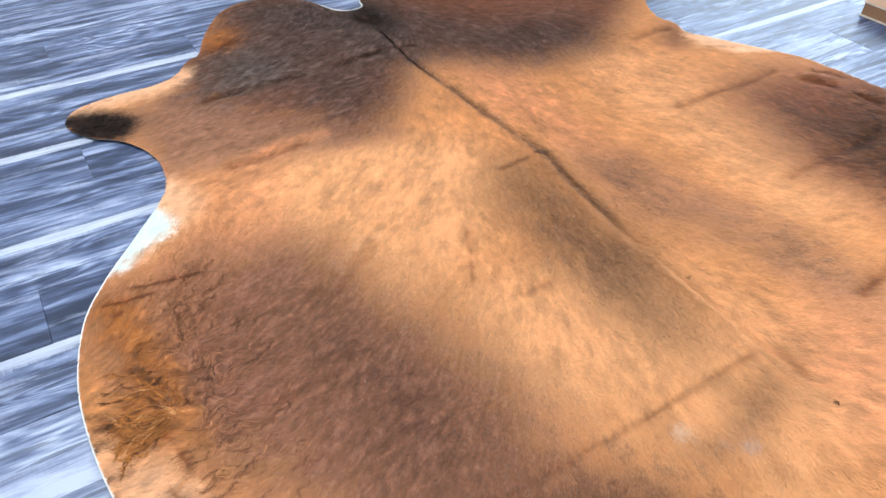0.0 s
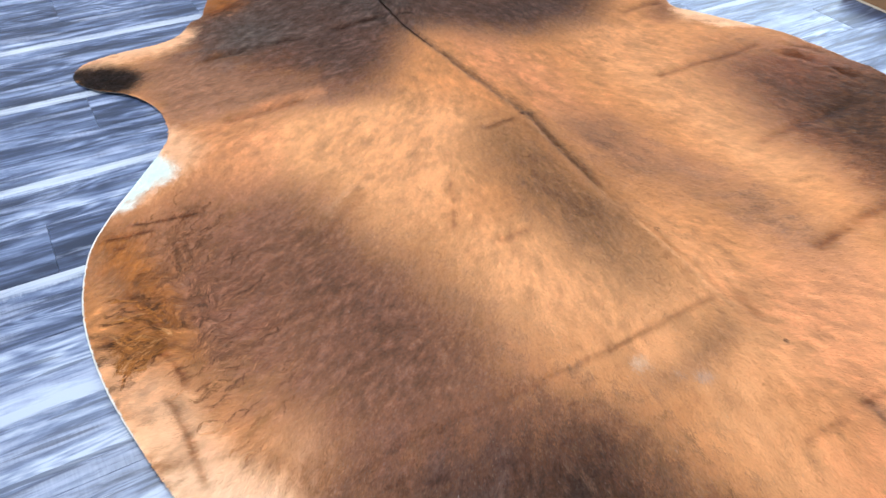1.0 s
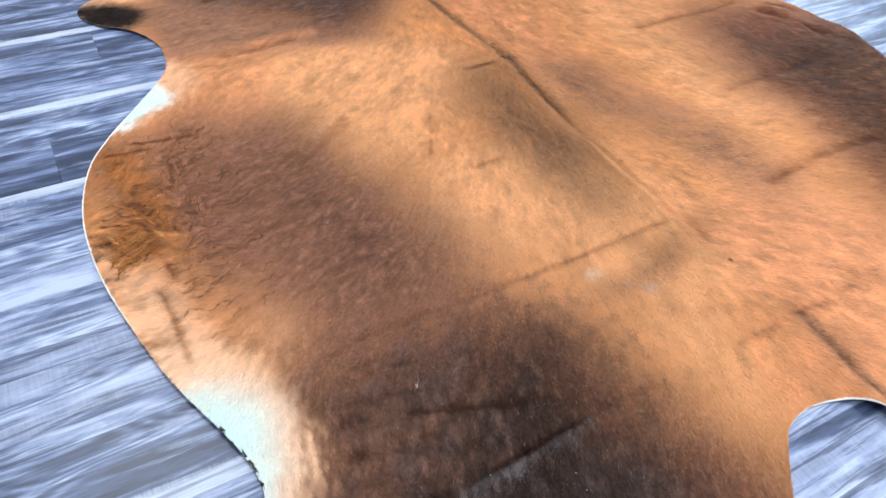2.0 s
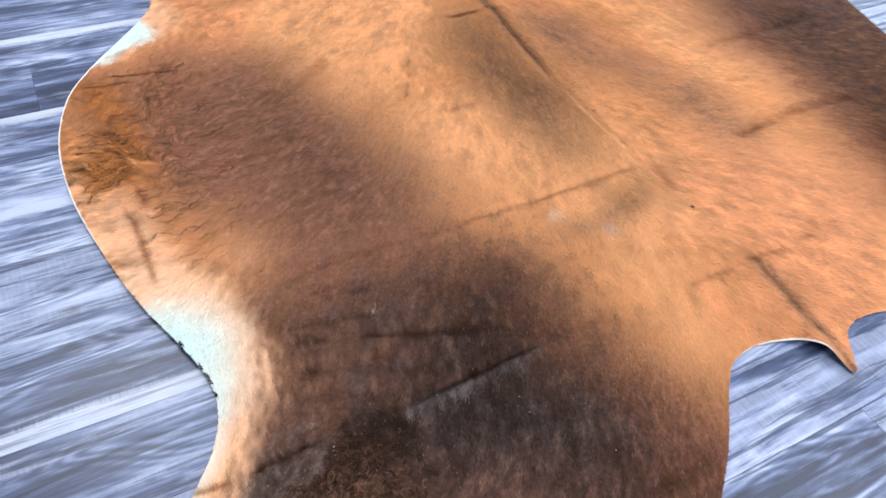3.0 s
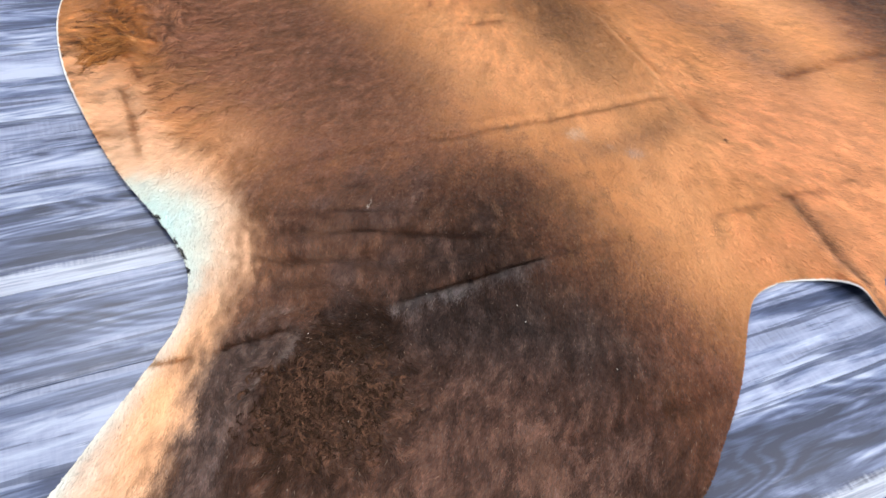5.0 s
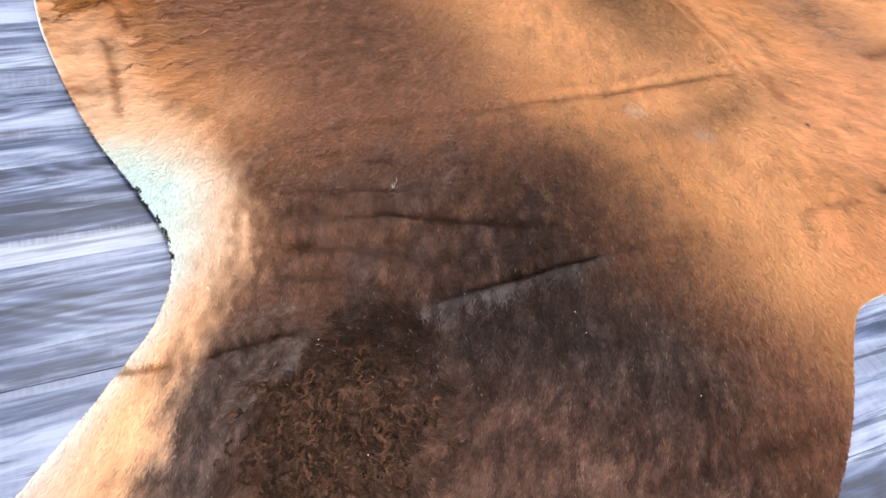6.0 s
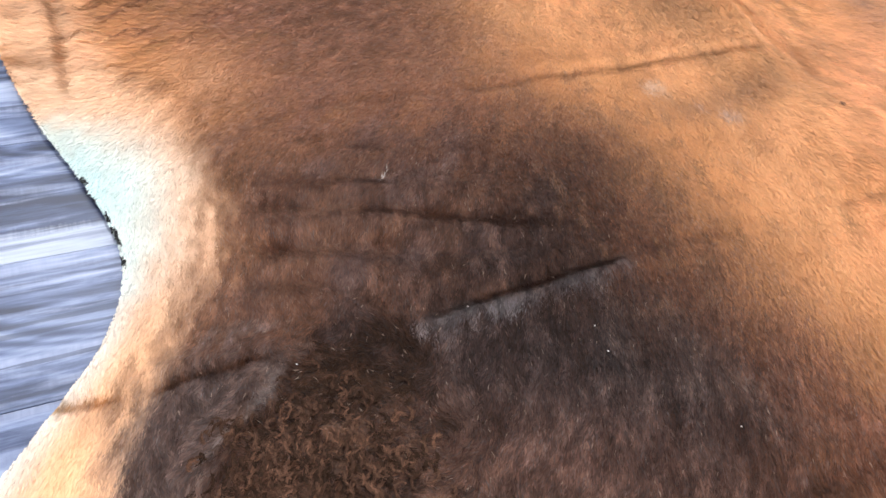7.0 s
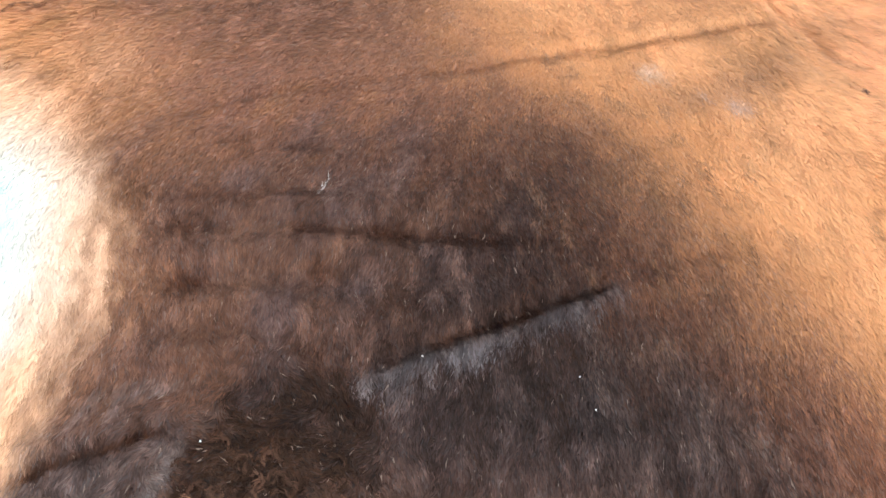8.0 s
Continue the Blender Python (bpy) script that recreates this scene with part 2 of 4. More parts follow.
NECK_RIGHT = [(0.60, 0.97), (0.54, 1.10), (0.45, 1.21), (0.33, 1.25), (0.20, 1.22), (0.09, 1.16), (0.01, 1.12), (-0.02, 1.08)]


def spline(points, n=7):
    """A closed smooth curve through the points."""
    p = np.array(points)
    out = []
    for i in range(len(p)):
        a, b, c, d = p[i - 1], p[i], p[(i + 1) % len(p)], p[(i + 2) % len(p)]
        for k in range(n):
            t = k / n
            out.append(0.5 * (2 * b + (c - a) * t + (2 * a - 5 * b + 4 * c - d) * t * t + (3 * b - a - 3 * c + d) * t ** 3))
    return np.array(out)


OUTLINE = spline(NECK_LEFT + FORELEG_LEFT + FLANK_LEFT + HINDLEG_LEFT + RUMP_LEFT + TAIL + RUMP_RIGHT + FLANK_RIGHT + FORELEG_RIGHT + NECK_RIGHT)
rng = np.random.default_rng(7)
LATTICE = rng.random((8, 128, 128))


def cloud(u, v, scale, k=0):
    """Smooth noise from 0 to 1 with features of about the given size in metres."""
    x, y = np.asarray(u) / scale + 40.3, np.asarray(v) / scale + 40.7
    i, j = np.floor(x).astype(int), np.floor(y).astype(int)
    f, g = x - i, y - j
    f, g = f * f * (3 - 2 * f), g * g * (3 - 2 * g)
    tab = LATTICE[k]
    i0, j0, i1, j1 = i % 128, j % 128, (i + 1) % 128, (j + 1) % 128
    return (tab[i0, j0] * (1 - f) + tab[i1, j0] * f) * (1 - g) + (tab[i0, j1] * (1 - f) + tab[i1, j1] * f) * g


def fractal(u, v, scale, k=0):
    return (cloud(u, v, scale, k) * 0.5 + cloud(u, v, scale / 2.1, k + 1) * 0.3 + cloud(u, v, scale / 4.3, k + 2) * 0.2)


def inset(u, v):
    """Distance to the hide's edge, positive inside, and the nearest point of the edge."""
    a, b = OUTLINE, np.roll(OUTLINE, -1, 0)
    d = b - a
    l2 = (d * d).sum(1)
    best = np.full(u.shape, 1e9)
    near = np.zeros(u.shape + (2,))
    odd = np.zeros(u.shape, bool)
    for k in range(len(a)):
        t = np.clip(((u - a[k, 0]) * d[k, 0] + (v - a[k, 1]) * d[k, 1]) / l2[k], 0, 1)
        pu, pv = a[k, 0] + t * d[k, 0], a[k, 1] + t * d[k, 1]
        q = (u - pu) ** 2 + (v - pv) ** 2
        closer = q < best
        best = np.where(closer, q, best)
        near[closer, 0], near[closer, 1] = pu[closer], pv[closer]
        if d[k, 1]:
            cross = ((a[k, 1] > v) != (b[k, 1] > v)) & (u < d[k, 0] * (v - a[k, 1]) / d[k, 1] + a[k, 0])
            odd ^= cross
    return np.where(odd, 1, -1) * np.sqrt(best), near


def bell(x, w):
    return np.exp(-(x / w) ** 2)


def window_of(x, a, b, soft=0.04):
    return 1 / (1 + np.exp(-(x - a) / soft * 3)) / (1 + np.exp((x - b) / soft * 3))


# The backbone's line: u at v
SPINE_V = [-1.32, -1.22, -1.06, -0.99, -0.87, -0.73, -0.58, -0.38, -0.14, 0.01, 0.29, 0.63, 0.90, 1.05]
SPINE_U = [-0.008, 0.0, 0.01, 0.01, 0.0, -0.02, -0.02, -0.03, -0.02, 0.0, -0.04, -0.06, -0.05, -0.04]
def bone(v):
    return np.interp(v, SPINE_V, SPINE_U)


CREASES = []


def crease(*points, wide, deep, dark, lift=0.0):
    """A crease along a smooth line through the points. wide: half its width; deep: its depth (minus: a raised ridge);
    dark: how far dark roots and painted shade darken the hair; lift: how high the skin stands on the line's right."""
    p = np.array([points[0], *points, points[-1]])
    line = [0.5 * (2 * b + (c - a) * t + (2 * a - 5 * b + 4 * c - d) * t * t + (3 * b - a - 3 * c + d) * t ** 3)
            for a, b, c, d in zip(p, p[1:], p[2:], p[3:]) for t in (0, 0.25, 0.5, 0.75)]
    CREASES.append((np.array(line + [p[-1]]), wide * 1.4, deep * (0.35 if deep > 0 else 1.0), dark, lift))


def grooves(u, v):
    """Of all creases together: the change of height, and how far roots and painted shade darken the hair."""
    rise, dark_all = np.zeros(u.shape), np.zeros(u.shape)
    for line, wide, deep, dark, lift in CREASES:
        reach = 0.09 if lift else 6 * wide
        lo, hi = line.min(0) - reach, line.max(0) + reach
        m = (u > lo[0]) & (u < hi[0]) & (v > lo[1]) & (v < hi[1])
        x, y = u[m], v[m]
        wander = 0.5 * wide * (cloud(x, y, 0.03, 1) - 0.5)
        best, side, way, gone = np.full(x.shape, 1e9), np.zeros(x.shape), np.zeros(x.shape), 0.0
        for (au, av), (bu, bv) in zip(line, line[1:]):
            lu, lv = bu - au, bv - av
            ln = math.hypot(lu, lv)
            t = np.clip(((x - au) * lu + (y - av) * lv) / ln ** 2, 0, 1)
            q = np.hypot(x - au - t * lu, y - av - t * lv)
            near = q < best
            best = np.where(near, q, best)
            side = np.where(near, np.sign((x - au) * lv - (y - av) * lu), side)
            way = np.where(near, gone + t * ln, way)
            gone += ln
        d = best * side + wander
        ends = np.clip(np.minimum(way, gone - way) / min(0.03 if deep > 0 else 0.08, 0.4 * gone), 0, 1)
        ends = ends * ends * (3 - 2 * ends) * (0.7 + 0.45 * cloud(x, y, 0.030, 4) + 0.2 * cloud(x, y, 0.008, 2))
        e = np.abs(d)
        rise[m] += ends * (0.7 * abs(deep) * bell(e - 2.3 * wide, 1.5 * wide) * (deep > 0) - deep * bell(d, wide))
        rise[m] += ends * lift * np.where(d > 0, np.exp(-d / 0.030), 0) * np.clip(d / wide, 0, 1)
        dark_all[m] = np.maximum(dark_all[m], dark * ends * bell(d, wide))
    return rise, dark_all


# the flank's wrinkles
crease((-1.024, -0.002), (-0.984, -0.026), (-0.935, -0.033), (-0.885, -0.036), (-0.855, -0.038), wide=0.005, deep=0.008, dark=0.8)
crease((-1.082, -0.039), (-1.047, -0.044), (-1.011, -0.050), (-0.969, -0.057), (-0.955, -0.071), wide=0.005, deep=0.008, dark=0.8)
crease((-1.060, -0.084), (-1.040, -0.079), (-1.025, -0.074), wide=0.005, deep=0.006, dark=0.7)
crease((-0.929, -0.116), (-0.947, -0.174), (-0.960, -0.223), wide=0.004, deep=0.003, dark=0.3)
crease((-0.973, -0.343), (-0.948, -0.354), (-0.918, -0.365), wide=0.003, deep=0.004, dark=0.5)
crease((-0.886, -0.422), (-0.820, -0.419), (-0.770, -0.418), (-0.708, -0.422), wide=0.004, deep=0.003, dark=0.4)
# locks that fan out from the flank
crease((-1.123, -0.314), (-1.093, -0.345), (-1.054, -0.373), (-1.018, -0.414), (-0.994, -0.427), wide=0.006, deep=0.007, dark=0.7)
crease((-1.083, -0.433), (-1.062, -0.416), (-1.022, -0.417), wide=0.005, deep=0.005, dark=0.5)
crease((-1.011, -0.423), (-1.007, -0.468), (-1.002, -0.511), wide=0.005, deep=0.008, dark=0.8)
crease((-1.059, -0.213), (-1.037, -0.260), (-1.021, -0.314), (-1.006, -0.377), wide=0.008, deep=0.006, dark=0.5)
crease((-0.998, -0.258), (-0.982, -0.230), (-0.960, -0.227), wide=0.003, deep=0.004, dark=0.5)
crease((-0.933, -0.126), (-0.947, -0.185), (-0.960, -0.227), wide=0.003, deep=0.003, dark=0.3)
crease((-1.003, -0.522), (-0.988, -0.515), (-0.967, -0.503), (-0.945, -0.519), wide=0.003, deep=0.004, dark=0.45)
crease((-1.006, -0.536), (-0.979, -0.557), (-0.937, -0.550), wide=0.003, deep=0.003, dark=0.35)
# a cut that closed
crease((-1.044, -0.491), (-1.034, -0.530), (-1.028, -0.593), (-1.025, -0.661), (-1.025, -0.706), wide=0.005, deep=0.010, dark=0.75)
crease((-1.020, -0.540), (-1.005, -0.542), (-0.987, -0.536), (-0.957, -0.545), wide=0.003, deep=0.003, dark=0.4)
crease((-0.999, -0.615), (-0.979, -0.609), (-0.958, -0.595), wide=0.003, deep=0.002, dark=0.25)
# the thigh
crease((-0.826, -0.769), (-0.803, -0.775), (-0.781, -0.770), wide=0.004, deep=0.003, dark=0.4)
crease((-0.681, -0.768), (-0.656, -0.764), (-0.648, -0.761), wide=0.004, deep=0.004, dark=0.6)
crease((-0.810, -0.825), (-0.792, -0.818), (-0.766, -0.818), (-0.739, -0.818), wide=0.004, deep=0.004, dark=0.5)
crease((-0.760, -0.935), (-0.725, -0.938), (-0.707, -0.945), (-0.668, -0.957), (-0.630, -0.975), (-0.569, -0.994), (-0.507, -1.013), wide=0.009, deep=0.002, dark=0.65)
crease((-0.867, -0.967), (-0.837, -0.970), (-0.816, -0.974), wide=0.009, deep=0.002, dark=0.7)
crease((-0.751, -0.981), (-0.728, -0.985), (-0.708, -0.989), wide=0.009, deep=0.002, dark=0.55)
crease((-0.869, -0.907), (-0.838, -0.912), (-0.791, -0.916), wide=0.009, deep=0.002, dark=0.45)
# packing folds
crease((-0.800, -0.842), (-0.730, -0.838), (-0.665, -0.852), wide=0.007, deep=0.004, dark=0.30)
crease((-0.850, -0.880), (-0.800, -0.884), (-0.740, -0.892), (-0.690, -0.900), wide=0.006, deep=0.003, dark=0.32)
crease((-0.471, -1.061), (-0.406, -1.060), (-0.319, -1.064), wide=0.006, deep=0.004, dark=0.3)
crease((-1.085, -1.098), (-1.050, -1.102), (-1.005, -1.105), (-0.988, -1.106), wide=0.004, deep=0.006, dark=0.95)
crease((-0.992, -1.105), (-0.949, -1.099), (-0.902, -1.098), (-0.862, -1.098), wide=0.005, deep=0.012, dark=0.92)
crease((-0.800, -0.768), (-0.700, -0.760), (-0.563, -0.757), (-0.490, -0.756), wide=0.005, deep=0.003, dark=0.28)
crease((-0.546, -0.763), (-0.451, -0.752), (-0.373, -0.748), (-0.274, -0.743), (-0.153, -0.733), (-0.022, -0.730), wide=0.0062, deep=0.006, dark=0.36)
crease((-0.169, -1.052), (-0.092, -1.049), (-0.013, -1.046), wide=0.006, deep=0.005, dark=0.25)
crease((-0.028, -1.048), (0.035, -1.045), (0.107, -1.046), wide=0.007, deep=0.006, dark=0.5)
crease((0.107, -1.046), (0.194, -1.029), (0.272, -1.024), wide=0.006, deep=0.004, dark=0.2)
crease((0.238, -0.718), (0.288, -0.715), (0.399, -0.700), wide=0.011, deep=0.010, dark=0.66)
crease((0.380, -0.702), (0.492, -0.691), (0.666, -0.698), wide=0.010, deep=0.008, dark=0.54)
crease((0.003, -0.734), (-0.003, -0.792), (-0.000, -0.832), wide=0.007, deep=0.004, dark=0.45)
# withers and back
crease((-0.157, -0.005), (-0.104, 0.000), (-0.027, 0.003), wide=0.008, deep=0.008, dark=0.48)
crease((-0.355, -0.398), (-0.295, -0.399), (-0.238, -0.396), wide=0.008, deep=0.006, dark=0.48)
# shoulder and neck
crease((-0.736, 0.297), (-0.652, 0.299), (-0.544, 0.313), (-0.485, 0.311), wide=0.011, deep=0.013, dark=0.60)
crease((-0.700, 0.638), (-0.631, 0.643), (-0.522, 0.659), (-0.396, 0.666), (-0.353, 0.660), wide=0.010, deep=0.011, dark=0.66)
crease((-0.288, 0.670), (-0.185, 0.687), (-0.116, 0.698), (-0.055, 0.701), (0.015, 0.688), wide=0.010, deep=0.010, dark=0.60)
crease((-0.081, 0.995), (-0.071, 0.948), (-0.067, 0.912), (-0.050, 0.888), wide=0.014, deep=0.019, dark=0.95)
crease((-0.608, 0.922), (-0.540, 0.952), (-0.458, 0.969), wide=0.010, deep=0.010, dark=0.72)
# the other flank
crease((0.429, 0.008), (0.559, 0.025), (0.695, 0.028), (0.791, 0.032), (0.881, 0.046), wide=0.010, deep=0.010, dark=0.60)
crease((0.609, 0.395), (0.703, 0.412), (0.812, 0.424), wide=0.011, deep=0.010, dark=0.54)
crease((0.876, -0.019), (0.919, -0.089), (0.939, -0.138), wide=0.010, deep=0.010, dark=0.60)
crease((0.928, -0.015), (0.983, -0.051), (0.997, -0.106), wide=0.010, deep=0.010, dark=0.60)
crease((0.433, -0.370), (0.589, -0.356), (0.834, -0.351), wide=0.011, deep=0.008, dark=0.42)
crease((0.948, -0.157), (0.949, -0.212), (0.962, -0.261), wide=0.008, deep=0.008, dark=0.48)
# folds that stand up on one side, and low ridges
crease((-0.734, -1.090), (-0.699, -1.086), (-0.648, -1.082), (-0.594, -1.077), (-0.535, -1.070), (-0.471, -1.061), wide=0.007, deep=0.009, dark=0.75, lift=0.008)
crease((-0.850, -1.098), (-0.873, -1.136), (-0.904, -1.170), (-0.937, -1.200), (-0.963, -1.218), wide=0.004, deep=0.004, dark=0.45, lift=0.008)
crease((-0.693, -0.226), (-0.643, -0.179), (-0.588, -0.139), (-0.520, -0.091), wide=0.012, deep=-0.006, dark=0.0)
# the ridge's shaded side, darkened through the coat colour
crease((-0.686, -0.243), (-0.593, -0.179), (-0.507, -0.115), wide=0.009, deep=0.004, dark=0.30)
crease((-0.035, -0.387), (-0.039, -0.560), (-0.032, -0.672), (-0.029, -0.725), wide=0.008, deep=-0.006, dark=0.0)
crease((-0.317, -0.153), (-0.368, -0.257), (-0.420, -0.353), wide=0.0055, deep=0.004, dark=0.34)
crease((-0.61, -1.357), (-0.46, -1.352), (-0.32, -1.350), wide=0.009, deep=0.008, dark=0.35)
crease((-0.83, 0.22), (-0.78, 0.25), (-0.72, 0.27), wide=0.010, deep=0.007, dark=0.2)


def curls(u, v):
    """Where the hind leg's hair is curly, and the crests of its rows of curls, from 0 to 1."""
    p, q = 0.97 * u - 0.24 * v, 0.24 * u + 0.97 * v
    bend = q + 0.022 * (cloud(p, q, 0.020, 1) - 0.5)
    crest = cloud(p, bend * 2.0, 0.021, 3) * 0.45 + cloud(p + 0.4 * bend, bend * 1.5, 0.010, 6) * 0.45 + cloud(p, q, 0.006, 2) * 0.20
    return bell(u + 0.86, 0.095) * bell(v + 1.225, 0.085), crest


def height(u, v, edge):
    """The top of the skin over the floor."""
    h = 0.0045 + 0.007 * fractal(u, v, 0.28, 2) * np.clip(edge / 0.15, 0, 1)
    h = h + 0.0045 * (fractal(u, v, 0.06, 4) - 0.5) * np.clip(edge / 0.04, 0, 1)
    # curled and wavy places
    belly = bell(u + 0.97, 0.10) * bell(v + 0.30, 0.22)
    h = h + 0.020 * belly * fractal(u * 1.6, v, 0.06, 1)
    curl = bell(u + 0.84, 0.08) * bell(v + 1.21, 0.11)
    h = h + 0.010 * curl * fractal(u, v * 1.4, 0.035, 3)
    rows, crest = curls(u, v)
    h = h + 0.014 * rows * (crest - 0.4)
    far = bell(u - 0.95, 0.16) * bell(v + 0.2, 0.25)
    h = h + 0.018 * far * fractal(u, v, 0.06, 0)
    ripple = bell(u + 0.74, 0.15) * bell(v + 0.98, 0.09)
    h = h + 0.0060 * ripple * np.sin((v + 0.25 * u) * 100 + 6 * cloud(u, v, 0.1, 5))
    # the backbone: a low ridge beside a furrow
    back = (window_of(v, -0.72, 0.95, 0.06) + 0.5 * window_of(v, -1.27, -1.04, 0.04)) * (0.4 + 0.9 * cloud(u * 0, v, 0.16, 1))
    x = u - bone(v)
    h = h + back * (0.005 * bell(x + 0.022, 0.016) - 0.007 * bell(x, 0.008) + 0.003 * bell(x - 0.03, 0.03))
    h = h + grooves(u, v)[0]
    # lifted edges: tail, left flank, hind leg, neck
    rim = bell(edge, 0.025)
    h = h + 0.024 * bell(u + 0.035, 0.03) * bell(v + 1.27, 0.045)
    h = h + rim * (0.006 * window_of(v, -0.95, -0.40) * (u < -0.9) + 0.005 * bell(u + 0.93, 0.1) * bell(v - 0.55, 0.12) + 0.010 * bell(u + 0.10, 0.06) * bell(v - 1.06, 0.06))
    return np.maximum(h, 0.0022)


# Which way the hair lies: u, v and degrees from straight back, minus towards the left flank
HAIR_LIE = [(-0.82, -0.70, -48), (-0.69, -0.79, -57), (-0.68, -0.86, -28), (-0.57, -0.90, -28), (-0.41, -0.94, -22), (-0.25, -0.99, -22), (-0.85, -0.97, -1), (-0.90, -0.92, -16),
            (-0.58, -1.16, -25), (-0.81, -0.35, -59), (-0.72, -0.58, -61), (-1.12, -0.28, -96), (-1.04, -0.16, -29), (-1.09, -0.55, -93), (-0.19, -0.40, -12), (-0.21, -0.67, -16),
            (0.06, -0.93, 33), (0.13, -0.37, 43), (0.27, -0.85, 52), (-0.71, -1.28, -40), (-0.54, -1.34, -39), (-0.48, -0.43, -34), (-0.82, -0.21, -61), (-0.94, -0.02, -22),
            (-0.17, -0.24, -18), (0.08, -0.31, 16), (-0.41, 0.00, -46), (-0.72, 0.41, -68), (-0.28, 0.66, -68), (0.36, 0.41, -1), (0.65, -0.12, 18), (-0.99, -1.16, -18),
            (-1.08, -1.16, -34)]


def hair_way(u, v):
    """The lie of the hair: backwards on the back, out and down on the flanks."""
    side = np.tanh((u + 0.02) / 0.10)
    down = np.interp(v, [-1.5, -1.2, -0.95, -0.6, 0.0, 0.6, 1.2], [35, 28, 28, 50, 50, 60, 60])
    a = np.radians(down * np.clip(np.abs(u + 0.02) / 0.35, 0.25, 1.1)) * side
    du, dv = 0.04 * np.sin(a), -0.04 * np.cos(a)
    for lu, lv, turned in HAIR_LIE:
        k = np.exp(-((u - lu) ** 2 + (v - lv) ** 2) / 0.15 ** 2)
        du, dv = du + k * math.sin(radians(turned)), dv - k * math.cos(radians(turned))
    a = np.arctan2(du, -dv)
    a = a + 0.55 * (fractal(u, v, 0.12, 1) - 0.5) + 0.5 * (cloud(u, v, 0.012, 4) - 0.5)
    swirl = 1.3 * bell(u + 0.84, 0.085) * bell(v + 1.20, 0.10) + 0.5 * bell(u + 0.98, 0.07) * bell(v + 0.32, 0.16)
    a = a + swirl * 8.5 * (cloud(u, v, 0.018, 2) - 0.5)
    return np.sin(a), -np.cos(a)


FINE = 0.003
FU, FV = np.meshgrid(np.arange(-1.31, 1.28, FINE), np.arange(-1.67, 1.34, FINE), indexing="ij")
FLOW = hair_way(FU, FV)


def brushed(size, reach, k):
    """Noise combed along the lie of the hair, on the fine grid, spread evenly from 0 to 1. size: width of a streak; reach: half its length."""
    out = np.zeros(FU.shape)
    for sign in (-1, 1):
        u, v = FU.copy(), FV.copy()
        for step in range(5):
            out += cloud(u, v, size, k) + 0.5 * cloud(u, v, size * 0.5, k + 1)
            i = np.clip(((u - FU[0, 0]) / FINE).astype(int), 0, FU.shape[0] - 1)
            j = np.clip(((v - FV[0, 0]) / FINE).astype(int), 0, FU.shape[1] - 1)
            u, v = u + sign * FLOW[0][i, j] * reach / 5, v + sign * FLOW[1][i, j] * reach / 5
    return np.clip(0.5 + (out - out.mean()) / out.std() * 0.22, 0, 1)


BRUSH_BROAD, BRUSH_MID, BRUSH_THIN = brushed(0.030, 0.055, 0), brushed(0.012, 0.026, 2), brushed(0.0065, 0.013, 5)


# Coat colours
GOLD, LIGHT, PINK = (0.655, 0.290, 0.116), (0.765, 0.385, 0.176), (0.650, 0.282, 0.131)
DARK, BROWN, RUST = (0.0142, 0.0090, 0.0080), (0.1683, 0.057, 0.02903), (0.3706, 0.125, 0.0266)
PEACH, WHITE, SLATE = (0.815, 0.470, 0.272), (0.67, 0.82, 0.805), (0.09614, 0.043, 0.02812)
OLIVE, ASH, TAN = (0.2584, 0.106, 0.03629), (0.09044, 0.058, 0.04738), (0.315, 0.146, 0.083)
APRICOT = (0.86, 0.475, 0.25)
BAY, CHESTNUT = (0.252, 0.105, 0.063), (0.0250, 0.0108, 0.0056)
PATCHES = []


def patch(colour, much, soft, outline):
    """A patch of colour on the coat: its colour, strength, softness of the border and outline on the hide (u, v)."""
    PATCHES.append((colour, much, soft, outline))


patch(LIGHT, 0.9, 0.10, [(-0.70, 0.22), (-0.54, 0.30), (-0.29, 0.24), (-0.12, 0.07), (-0.25, -0.16), (-0.42, -0.32), (-0.55, -0.33), (-0.59, -0.14), (-0.70, -0.03)])
patch(LIGHT, 0.8, 0.08, [(-0.40, -0.33), (-0.24, -0.37), (-0.18, -0.51), (-0.18, -0.64), (-0.36, -0.63), (-0.44, -0.57), (-0.48, -0.43)])
patch(LIGHT, 0.80, 0.12, [(-0.46, -0.40), (-0.20, -0.38), (-0.02, -0.50), (0.06, -0.72), (0.08, -0.95), (-0.15, -0.96), (-0.32, -0.82), (-0.45, -0.62)])
patch(LIGHT, 0.5, 0.10, [(0.42, 0.38), (0.61, 0.33), (0.59, 0.03), (0.55, -0.29), (0.51, -0.50), (0.35, -0.51), (0.32, -0.33), (0.34, -0.07), (0.33, 0.16)])
patch(LIGHT, 0.6, 0.07, [(-0.25, -0.94), (-0.13, -0.98), (-0.12, -1.11), (-0.18, -1.20), (-0.23, -1.22), (-0.27, -1.11)])
patch(PINK, 0.8, 0.07, [(0.0, 0.63), (0.16, 0.43), (0.18, 0.16), (0.19, -0.08), (0.24, -0.35), (0.30, -0.47), (0.10, -0.30), (0.06, 0.0), (0.0, 0.32)])
patch(PINK, 0.9, 0.10, [(0.0, -0.75), (0.23, -0.72), (0.41, -0.90), (0.42, -1.09), (0.26, -1.26), (0.05, -1.33), (-0.08, -1.22), (-0.14, -1.15), (-0.02, -1.0)])
patch(PINK, 0.7, 0.06, [(-0.81, 0.20), (-0.72, 0.28), (-0.60, 0.24), (-0.68, 0.01), (-0.80, -0.05), (-0.91, -0.04), (-1.03, 0.03), (-0.91, 0.10)])
